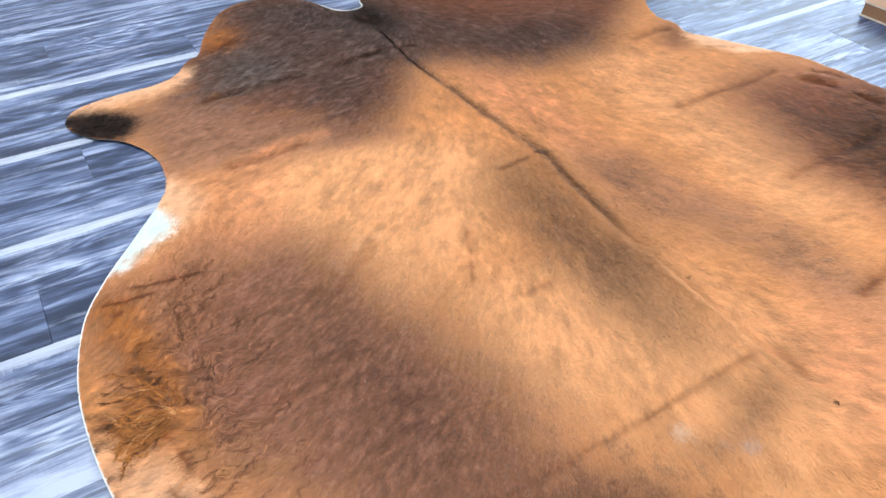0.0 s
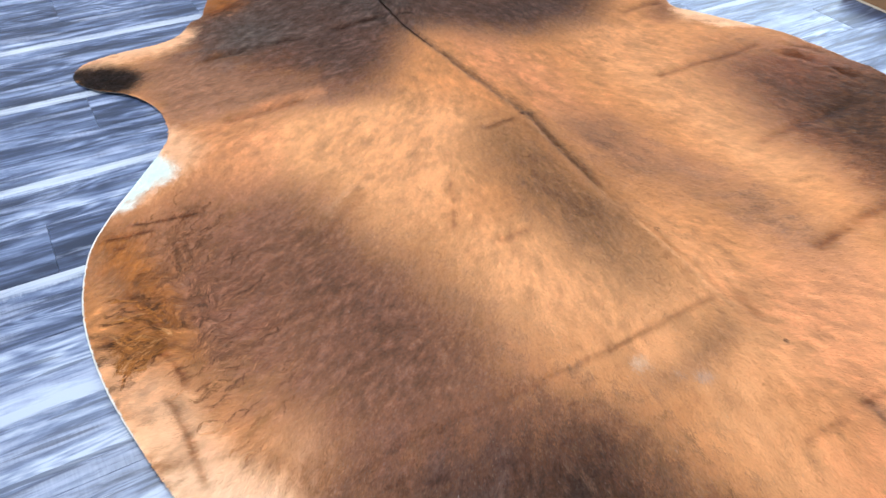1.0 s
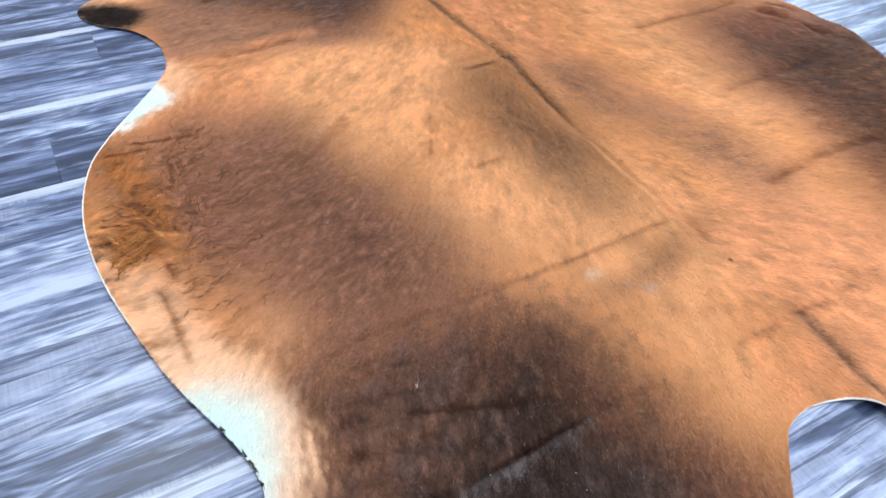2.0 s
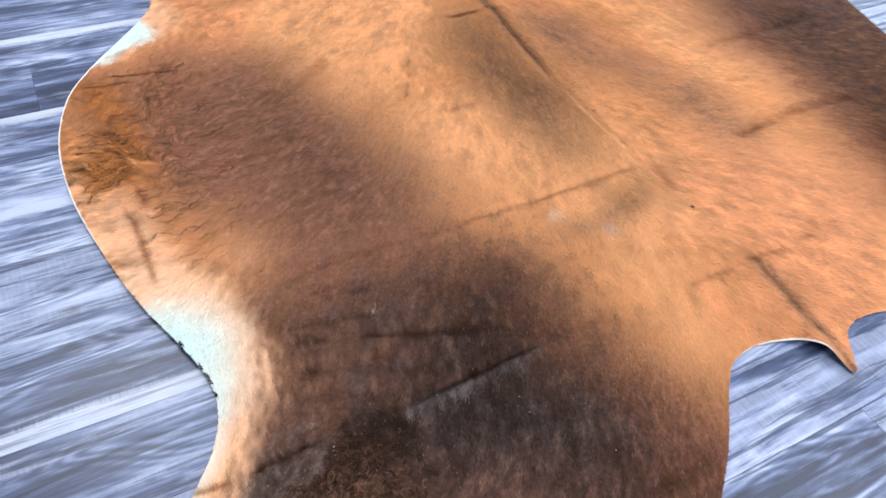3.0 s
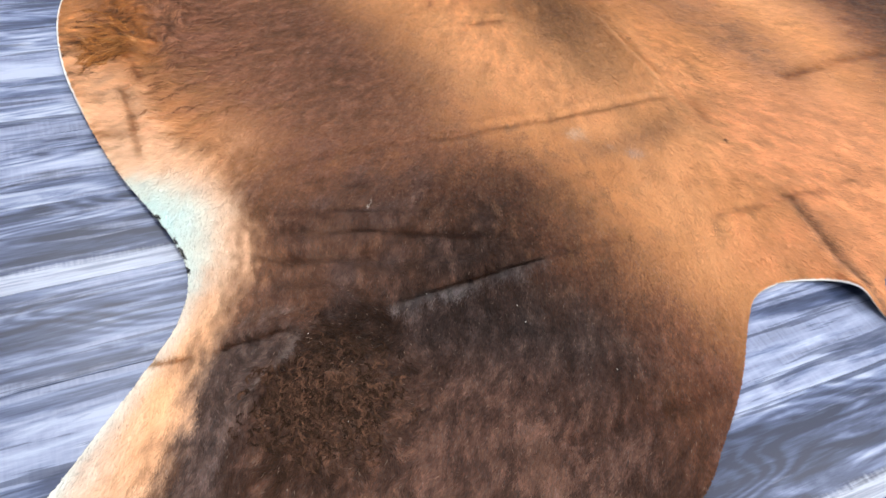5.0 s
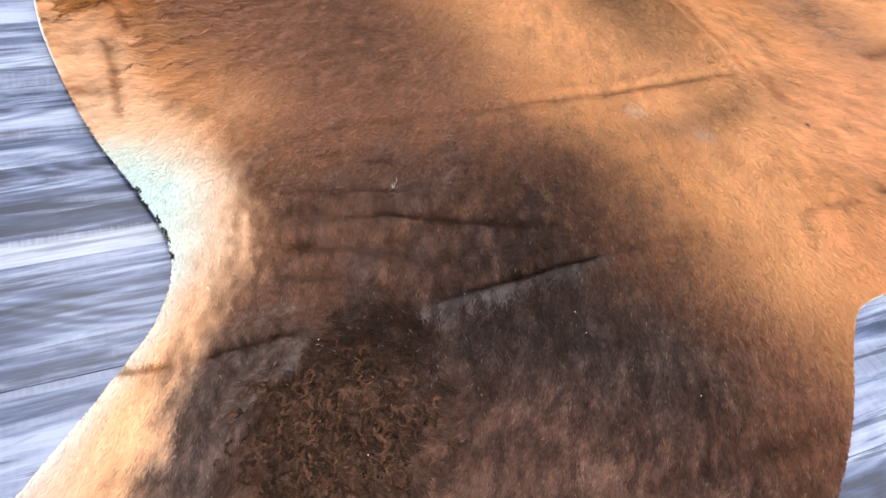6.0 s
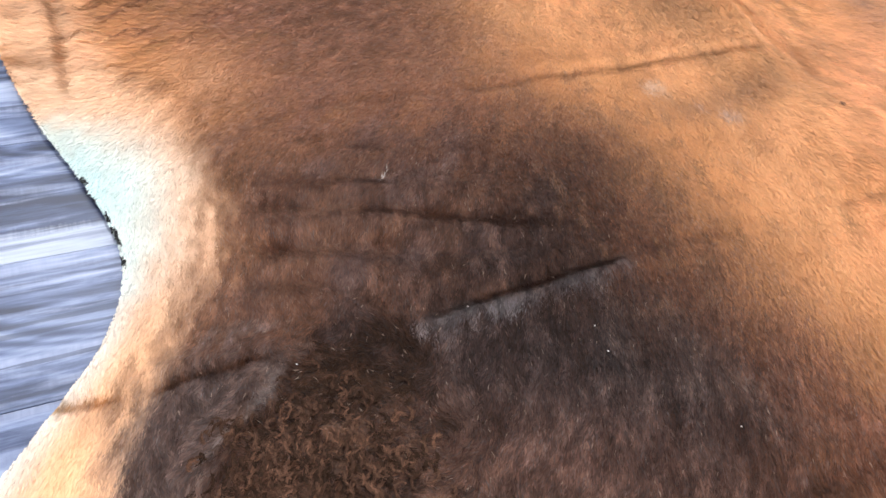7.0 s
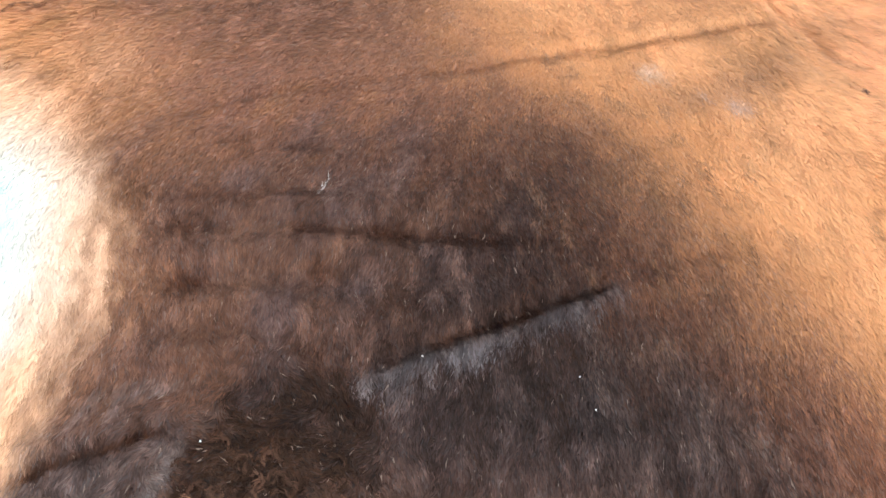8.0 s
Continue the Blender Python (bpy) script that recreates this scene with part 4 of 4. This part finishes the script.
def margin(u, v):
    """How far the bare leather shows at the trimmed edge: along the flank, beside the tail and at the neck."""
    return (0.0065 * window_of(v, -0.56, 0.10, 0.06) * (u < -0.8) + 0.006 * bell(u + 0.09, 0.09) * bell(v + 1.24, 0.05) * (u < 0.0)
            + 0.007 * bell(u + 0.09, 0.12) * bell(v - 1.06, 0.10) + 0.006 * window_of(u, 0.80, 1.2, 0.03) * window_of(v, -0.3, 0.4, 0.05))


def build_skin():
    keep = EDGE > -0.6 * STEP
    out = keep & (EDGE < 0.35 * STEP)
    pu, pv = np.where(out, NEAR[..., 0], UU), np.where(out, NEAR[..., 1], VV)
    flat = np.arange(NU * NV).reshape(NU, NV)
    corner = [(0, 0), (1, 0), (1, 1), (0, 1)]
    at = [flat[i:NU - 1 + i, j:NV - 1 + j] for i, j in corner]
    has = [keep[i:NU - 1 + i, j:NV - 1 + j] for i, j in corner]
    four = has[0] & has[1] & has[2] & has[3]
    tris = [np.stack([at[0][four], at[1][four], at[2][four]], 1), np.stack([at[0][four], at[2][four], at[3][four]], 1)]
    for k in range(4):
        three = ~has[k] & has[(k + 1) % 4] & has[(k + 2) % 4] & has[(k + 3) % 4]
        tris.append(np.stack([at[(k + 1) % 4][three], at[(k + 2) % 4][three], at[(k + 3) % 4][three]], 1))
    tris = np.concatenate(tris)
    used = np.zeros(NU * NV, bool)
    used[tris.ravel()] = True
    idx = np.cumsum(used) - 1
    tris = idx[tris]
    used = used.reshape(NU, NV)
    n = int(used.sum())
    u, v, z = pu[used], pv[used], TOP[used]
    e = np.concatenate([tris[:, [k, (k + 1) % 3]] for k in range(3)])
    key = np.sort(e, 1)
    uniq, first, count = np.unique(key[:, 0] * n + key[:, 1], return_index=True, return_counts=True)
    rim = e[first[count == 1]]
    under = z - 0.0028
    under = np.maximum(under, 0.0006)
    verts = np.r_[np.c_[u, v, z], np.c_[u, v, under]]
    walls = np.r_[np.c_[rim[:, 1], rim[:, 0], rim[:, 0] + n], np.c_[rim[:, 1], rim[:, 0] + n, rim[:, 1] + n]]
    faces = np.r_[tris, tris[:, ::-1] + n, walls]
    col = np.stack([sample(TINT[..., k], u, v, FINE) for k in range(3)], 1) * 0.8
    bare = np.clip(1.6 - 1.6 * np.maximum(EDGE[used], 0) / np.maximum(margin(u, v), 0.0008), 0, 1) * np.clip(margin(u, v) / 0.003, 0, 1)
    bare = bare[:, None]
    leather = np.array((0.80, 0.80, 0.76))
    col = col * (1 - bare) + leather * bare
    return mesh_from("skin", verts, faces, 3, np.r_[col, np.tile(0.45 * leather, (n, 1))], M_SKIN)


def build_fur(count):
    u = rng.uniform(-1.28, 1.22, int(count * 2.3))
    v = rng.uniform(-1.63, 1.29, int(count * 2.3))
    e = sample(EDGE, u, v)
    # thicker where the hide is seen closest
    near = 0.50 + 0.50 * np.exp(-((np.maximum(0, np.abs(u + 0.6) - 0.35) / 0.45) ** 2 + (np.maximum(0, np.abs(v + 0.95) - 0.45) / 0.6) ** 2))
    ok = (e > 0.7 * margin(u, v)) & (rng.random(u.size) < near)
    u, v, e, near = u[ok][:count], v[ok][:count], e[ok][:count], near[ok][:count]
    n = len(u)
    du, dv = hair_way(u, v)
    spread = rng.normal(0, 0.20, n) * (1 + 2.2 * bell(u + 0.83, 0.085) * bell(v + 1.19, 0.10))
    du, dv = du * np.cos(spread) - dv * np.sin(spread), du * np.sin(spread) + dv * np.cos(spread)
    longer = 1 + 0.5 * bell(u + 0.97, 0.12) * bell(v + 0.35, 0.3)
    length = rng.uniform(0.006, 0.0105, n) * longer * (1 - 0.55 * bell(u + 0.83, 0.085) * bell(v + 1.19, 0.10)) / np.sqrt(np.maximum(near, 0.45))
    tip_edge = sample(EDGE, u + du * length, v + dv * length)
    # trimmed short over bare leather, shaggy along the leg and the rump
    shaggy = (0.15 + 0.40 * rng.random(n)) * np.clip(1 - margin(u, v) / 0.003, 0, 1)
    length = length * np.maximum(np.clip(0.35 + (tip_edge + 0.004) / 0.02, 0.25, 1), shaggy)
    # hairs end at a parting
    step = sample(ROOTS_AND_SHADE, u + du * length * 0.7, v + dv * length * 0.7, FINE) - sample(ROOTS_AND_SHADE, u, v, FINE)
    length = length * np.where(step > 0.5, 0.6, 1.0)
    wide = rng.uniform(0.0007, 0.0012, n) / np.sqrt(near)
    rise = rng.uniform(0.06, 0.12 + 0.26 * near, n)
    roll = rng.normal(0, 0.35, n) * near
    z0 = sample(TOP, u, v)
    tu, tv = u + du * length, v + dv * length
    z1 = np.maximum(sample(TOP, tu, tv), 0.002) + length * rise * 0.8 + 0.0008
    px, py = -dv * wide, du * wide
    pz = wide * np.sin(roll)
    verts = np.stack([np.stack([u - px, v - py, z0 + 0.0006 - pz], 1), np.stack([u + px, v + py, z0 + 0.0006 + pz], 1), np.stack([tu, tv, z1], 1)], 1)
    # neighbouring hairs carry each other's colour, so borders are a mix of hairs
    plain = np.clip(1 - 3 * sample(ROOTS_AND_SHADE, u, v, FINE), 0.1, 1) * np.clip((e - 0.002) / 0.02, 0.1, 1)
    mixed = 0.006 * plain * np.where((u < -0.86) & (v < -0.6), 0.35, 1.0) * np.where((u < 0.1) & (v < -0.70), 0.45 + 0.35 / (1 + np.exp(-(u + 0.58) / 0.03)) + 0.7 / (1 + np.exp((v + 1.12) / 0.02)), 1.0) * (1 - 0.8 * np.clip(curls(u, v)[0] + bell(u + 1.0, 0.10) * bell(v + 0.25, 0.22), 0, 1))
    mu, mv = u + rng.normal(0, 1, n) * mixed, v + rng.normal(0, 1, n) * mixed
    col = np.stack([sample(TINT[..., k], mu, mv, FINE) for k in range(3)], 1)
    light = np.clip(col[:, 0] / 0.6, 0, 1)
    curly = bell(u + 0.84, 0.085) * bell(v + 1.20, 0.10)
    lively = 1.0 - 0.93 * light ** 0.4
    # the hair lies smooth on the thigh, and in rougher strands on the ribs and the shoulder
    rough = np.maximum(1 / (1 + np.exp(-(v + 0.72) / 0.05)), 1 / (1 + np.exp(-(u + 0.10) / 0.05)))
    rough = np.maximum(rough, 0.8 / (1 + np.exp((v + 1.17) / 0.03)))
    clump = 0.9 * (cloud(u, v, 0.0035, 6) - 0.5) + (0.4 + 1.0 * rough) * (sample(BRUSH_THIN, u, v, FINE) - 0.5) + 0.2 * rough * (sample(BRUSH_MID, u, v, FINE) - 0.5)
    lively = np.maximum(lively, 0.15 * rough * np.clip((0.46 - col[:, 1]) / 0.05, 0, 1))
    shade = np.exp(lively * (1.25 * clump + rng.normal(0, 0.24, n)) - 0.08 * lively)
    # grizzled hairs among the dark ones
    grey = (np.clip(rng.normal(0.02, 0.22, n), 0, 0.6) * (1 - light))[:, None]
    col = col * (1 - grey) + (col @ np.array((0.35, 0.45, 0.2)))[:, None] * 1.15 * grey
    col = col + (curly * np.clip(clump + 0.1, 0, 1) * 0.08)[:, None] * np.array((0.16, 0.07, 0.03))
    col = np.clip(col * shade[:, None], 0.004, 0.92)
    # broken shadow along the trimmed edge of the pale leg, painted onto the hair tips
    edge_shade = (e < 0.0045) & (v < -0.83) & (v > -0.97) & (u < -0.9) & (cloud(u, v, 0.006, 2) > 0.52)
    col[edge_shade] = 0.02
    # a few pale guard hairs
    pale = rng.random(n) < 0.004
    col[pale] = col[pale] * 0.7 + 0.3 * np.array((0.45, 0.34, 0.26))
    cols = np.repeat(col, 3, 0)
    lock_verts, lock_cols = build_locks()
    verts, cols = np.r_[verts.reshape(-1, 3), lock_verts], np.r_[cols, lock_cols]
    return mesh_from("fur", verts, np.arange(len(verts)).reshape(-1, 3), 3, cols, M_FUR)


def lock_hairs(path, hairs, wide, colour, lift, size=1.0):
    """The hairs of one lock that follows a path: corner points and colours."""
    n = len(path)
    t = rng.uniform(0, n - 1.001, hairs)
    i, f = t.astype(int), (t % 1)[:, None]
    at = path[i] * (1 - f) + path[i + 1] * f
    way = path[i + 1] - path[i]
    way = way / np.linalg.norm(way, axis=1)[:, None] + rng.normal(0, 0.12, (hairs, 2))
    aside = np.c_[-way[:, 1], way[:, 0]]
    off = np.clip(rng.normal(0, 0.45, hairs), -1, 1)
    at = at + aside * (off * wide)[:, None]
    length, half = size * rng.uniform(0.006, 0.010, hairs)[:, None], rng.uniform(0.0005, 0.0008, hairs)[:, None]
    tip = at + way * length
    crown = lift * (1 - off ** 2) * np.sin(np.pi * np.clip(t / (n - 1), 0.05, 0.95))
    z0 = sample(TOP, at[:, 0], at[:, 1]) + 0.0012 + crown
    z1 = sample(TOP, tip[:, 0], tip[:, 1]) + 0.0022 + crown * 0.9
    verts = np.stack([np.c_[at - aside * half, z0], np.c_[at + aside * half, z0], np.c_[tip, z1]], 1)
    shade = np.exp(rng.normal(0, 0.22, hairs) - 0.5 * np.abs(off) + 0.15)
    return verts.reshape(-1, 3), np.repeat(np.clip(np.array(colour) * shade[:, None], 0.004, 0.9), 3, 0)


def build_locks():
    """Curls on the hind leg, wavy locks on the flank and a few pale stray hairs."""
    made = []
    # small curls in rows
    for _ in range(800):
        cu, cv = rng.normal(-0.862, 0.062), rng.normal(-1.225, 0.052)
        row = curls(np.array([cu]), np.array([cv]))[0][0]
        if row < 0.25 or row < rng.random() * 0.8:
            continue
        radius, turn, sweep = rng.uniform(0.004, 0.009), -0.25 + rng.normal(0, 0.5) + math.pi * (rng.random() < 0.5), rng.uniform(2.0, 4.0)
        k = np.linspace(0, 1, 12)
        bend = turn + sweep * k * rng.choice((-1, 1))
        path = np.array((cu, cv)) + np.cumsum(np.c_[np.cos(bend), np.sin(bend)] * radius * sweep / 12, 0)
        tone = rng.choice((0.22, 0.38, 0.58, 0.85), p=(0.30, 0.35, 0.25, 0.10))
        made.append(lock_hairs(path, 40, 0.0022, np.array((0.120, 0.058, 0.034)) * tone, 0.0025, 0.5))
    # locks that stream out from the whorl to the hide's edge
    for _ in range(190):
        bearing = rng.uniform(-0.45, 1.62)
        far = 0.10 + 0.20 * max(0.0, bearing - 0.6)
        r0 = rng.uniform(0.006, far)
        k = np.linspace(0, 1, 14)
        r = r0 + k * rng.uniform(0.03, 0.07)
        b = bearing - 0.5 * k * (bearing > 0.5) + 0.10 * np.sin(k * rng.uniform(3, 7) + rng.uniform(0, 6))
        path = np.c_[-1.005 - r * np.cos(b), -0.392 + r * np.sin(b)]
        if sample(EDGE, path[:, 0], path[:, 1]).min() < 0.022:
            continue
        colour = ((0.33, 0.120, 0.028), (0.22, 0.080, 0.021), (0.105, 0.040, 0.015), (0.42, 0.190, 0.070))[rng.choice(4, p=(0.33, 0.30, 0.25, 0.12))]
        made.append(lock_hairs(path, 60, 0.0035, colour, 0.003))
    # wavy locks past the whorl, towards the ribs
    for _ in range(330):
        u, v = rng.normal(-0.925, 0.055), rng.normal(-0.30, 0.13)
        if u < -1.0 and v > -0.45:
            continue
        swing, beat, start, path = rng.uniform(0.3, 0.8), rng.uniform(5, 9), rng.uniform(0, 6), []
        for k in range(14):
            du, dv = hair_way(np.array([u]), np.array([v]))
            a = math.atan2(dv[0], du[0]) + swing * math.sin(start + beat * k / 14)
            path.append((u, v))
            u, v = u + 0.0035 * math.cos(a), v + 0.0035 * math.sin(a)
        path = np.array(path)
        if sample(EDGE, path[:, 0], path[:, 1]).min() < 0.02:
            continue
        base = np.array([sample(TINT[..., c], path[:1, 0], path[:1, 1], FINE)[0] for c in range(3)])
        made.append(lock_hairs(path, 46, 0.0030, base * rng.choice((0.45, 0.65, 0.85, 1.05)), 0.003))
    # dark tufts: the knot on the withers and a mark on the croup
    for u, v, many in ((-0.019, 0.004, 14), (-0.004, -0.876, 3), (-0.012, -0.520, 3)):
        for k in range(many):
            a, b = rng.uniform(0, 6.3), rng.uniform(0, 0.006)
            u0, v0 = u + b * math.cos(a), v + b * math.sin(a)
            path = np.array([(u0, v0), (u0 + 0.003 * math.cos(a + 1), v0 - 0.004), (u0 + 0.002, v0 - 0.009)])
            made.append(lock_hairs(path, 9, 0.0016, (0.085, 0.038, 0.022), 0.002, 0.6))
    # pale stray hairs on the thigh
    for u, v, many in ((-0.718, -0.910, 5), (-0.713, -0.905, 3), (-0.709, -0.899, 4)):
        path = np.array([(u, v), (u + 0.003, v + 0.005), (u + 0.008, v + 0.009), (u + 0.010, v + 0.015)])
        made.append(lock_hairs(path, many, 0.0010, (0.30, 0.25, 0.22), 0.002, 0.8))
    return np.concatenate([m[0] for m in made]), np.concatenate([m[1] for m in made])


skin = new("skin", build_skin())
skin.parent = hide
tagged(skin, "pale leather skin with a trimmed edge")
fur = new("fur", build_fur(1950000))
fur.parent = hide
tagged(fur, "short brown, golden and dark cow hair", kind="stuff")

# ---- lint on the hide ----
M_LINT = plain_material("white_lint", (0.55, 0.53, 0.50), 0.9, 800, 0.05)


def lint_speck():
    bm = bmesh.new()
    bmesh.ops.create_icosphere(bm, subdivisions=2, radius=0.0008)
    for w in bm.verts:
        w.co *= 0.75 + 0.5 * float(cloud(w.co.x * 900, w.co.y * 900 + w.co.z * 500, 1.0, 3))
        w.co.z *= 0.6
    ob = link_mesh("lint_speck", bm, M_LINT)
    return tagged(ob, "tiny white speck of lint caught on the cowhide", "lint", "specks of lint on the hide")


speck = lint_speck()
LINT = [(-0.472, -1.283), (-0.681, -1.095), (-0.855, -1.115), (-0.56, -1.145), (-0.56, -1.175), (-0.84, -1.26), (-0.70, -0.46), (-0.17, -0.30)]
for k, (lu, lv) in enumerate(LINT):
    ob = speck if k == 0 else copy_thing(speck, HIDE_AT)
    z = float(sample(TOP, np.array([lu]), np.array([lv]))[0]) + 0.0035
    ob.matrix_world = HIDE_AT @ pose(lu, lv, z, 0, 0, 40 * k)

# ---- the box ----
box = tagged(new("cardboard_box"), "low flat brown cardboard box standing on the planks", "box")
box.matrix_world = ROOM @ pose(2.68, 1.27, 0)
part("body", boxes((0.0, 0.62, -0.42, 0.0, 0.006, 0.046), bevel=0.003), M_CARD, box)
part("lid_edge", boxes((-0.004, 0.624, -0.424, 0.004, 0.0465, 0.051), bevel=0.001), M_CARD_EDGE, box, "pale cut edge of the lid")
part("lid", boxes((-0.0025, 0.6225, -0.4225, 0.0025, 0.0512, 0.0525), bevel=0.0005), M_CARD, box)
part("base_edge", boxes((-0.003, 0.623, -0.423, 0.003, 0.0005, 0.0055), bevel=0.001), M_CARD_EDGE, box, "pale cut edge of the base")

# ---- floor planks, last ----
floor = tagged(new("floor"), "grey weathered wood-look plank floor with whitewashed streaks", "floor", kind="structure")
floor.matrix_world = ROOM
part("underlay", boxes((S0, S1, W0, W1, -0.05, -0.0085)), M_UNDER, floor, "dark core under the planks")


def plank_mesh(length, width):
    data = bpy.data.meshes.new("plank")
    bm = bmesh.new()
    x, y, c = length / 2 - 0.0003, width / 2 - 0.0003, 0.0009
    low = [bm.verts.new(p) for p in ((-x, -y, -0.008), (x, -y, -0.008), (x, y, -0.008), (-x, y, -0.008))]
    mid = [bm.verts.new((p.co.x, p.co.y, -0.0004)) for p in low]
    top = [bm.verts.new(p) for p in ((-x + c, -y + c, 0), (x - c, -y + c, 0), (x - c, y - c, 0), (-x + c, y - c, 0))]
    bm.faces.new(top)
    for k in range(4):
        j = (k + 1) % 4
        bm.faces.new((low[k], low[j], mid[j], mid[k]))
        bm.faces.new((mid[k], mid[j], top[j], top[k]))
    bm.to_mesh(data)
    bm.free()
    data.materials.append(M_PLANKS[0])
    return data


# rows whose end joints or print are set: row number -> end joint s, print before and after it
JOINTS = {12: 0.23, 11: 0.627, 8: 0.211, 5: 2.476, -4: 1.100, 10: -0.30, 9: 0.95, 7: -0.35, 6: 0.80, 0: 0.62, -1: -0.36, -2: 0.75, -3: 0.55}
# rows 1 to 3 are pale: the floor's sheen is put into their print
PRINT = {13: (0, 1), 12: (1, 1), 11: (2, 0), 10: (1, 1), 9: (2, 2), 8: (1, 1), 7: (1, 0), 6: (3, 3), 5: (4, 1), 4: (3, 0), 3: (4, 4), 2: (4, 4),
         1: (4, 4), 0: (2, 2), -1: (0, 0), -2: (4, 5), -3: (0, 4), -4: (2, 4), -5: (2, 2), -6: (0, 0)}
dice = random.Random(4)
cut = {}
for row in range(math.ceil((W0 - SEAM) / NARROW_W), math.floor((W1 - SEAM) / PLANK_W)):
    width = PLANK_W if row >= 0 else NARROW_W
    w = SEAM + (row + 0.5) * width
    joint = JOINTS.get(row, dice.uniform(0, PLANK_L))
    s = joint - PLANK_L * math.ceil((joint - S0) / PLANK_L)
    k = 0
    while s < S1 - 0.05:
        a, b = max(s, S0), min(s + PLANK_L, S1)
        if b - a > 0.03:
            size = (round(b - a, 3), width)
            data = cut[size] = cut.get(size) or plank_mesh(*size)
            ob = new("plank", data)
            ob.parent = floor
            ob.location = ((a + b) / 2, w, 0)
            pick = dice.choice((0, 0, 1, 1, 4))
            if row in PRINT and a - PLANK_L < joint < b + PLANK_L:
                pick = PRINT[row][0 if (a + b) / 2 < joint else 1]
            mat = M_PLANKS[pick]
            ob.material_slots[0].link = "OBJECT"
            ob.material_slots[0].material = mat
        s += PLANK_L
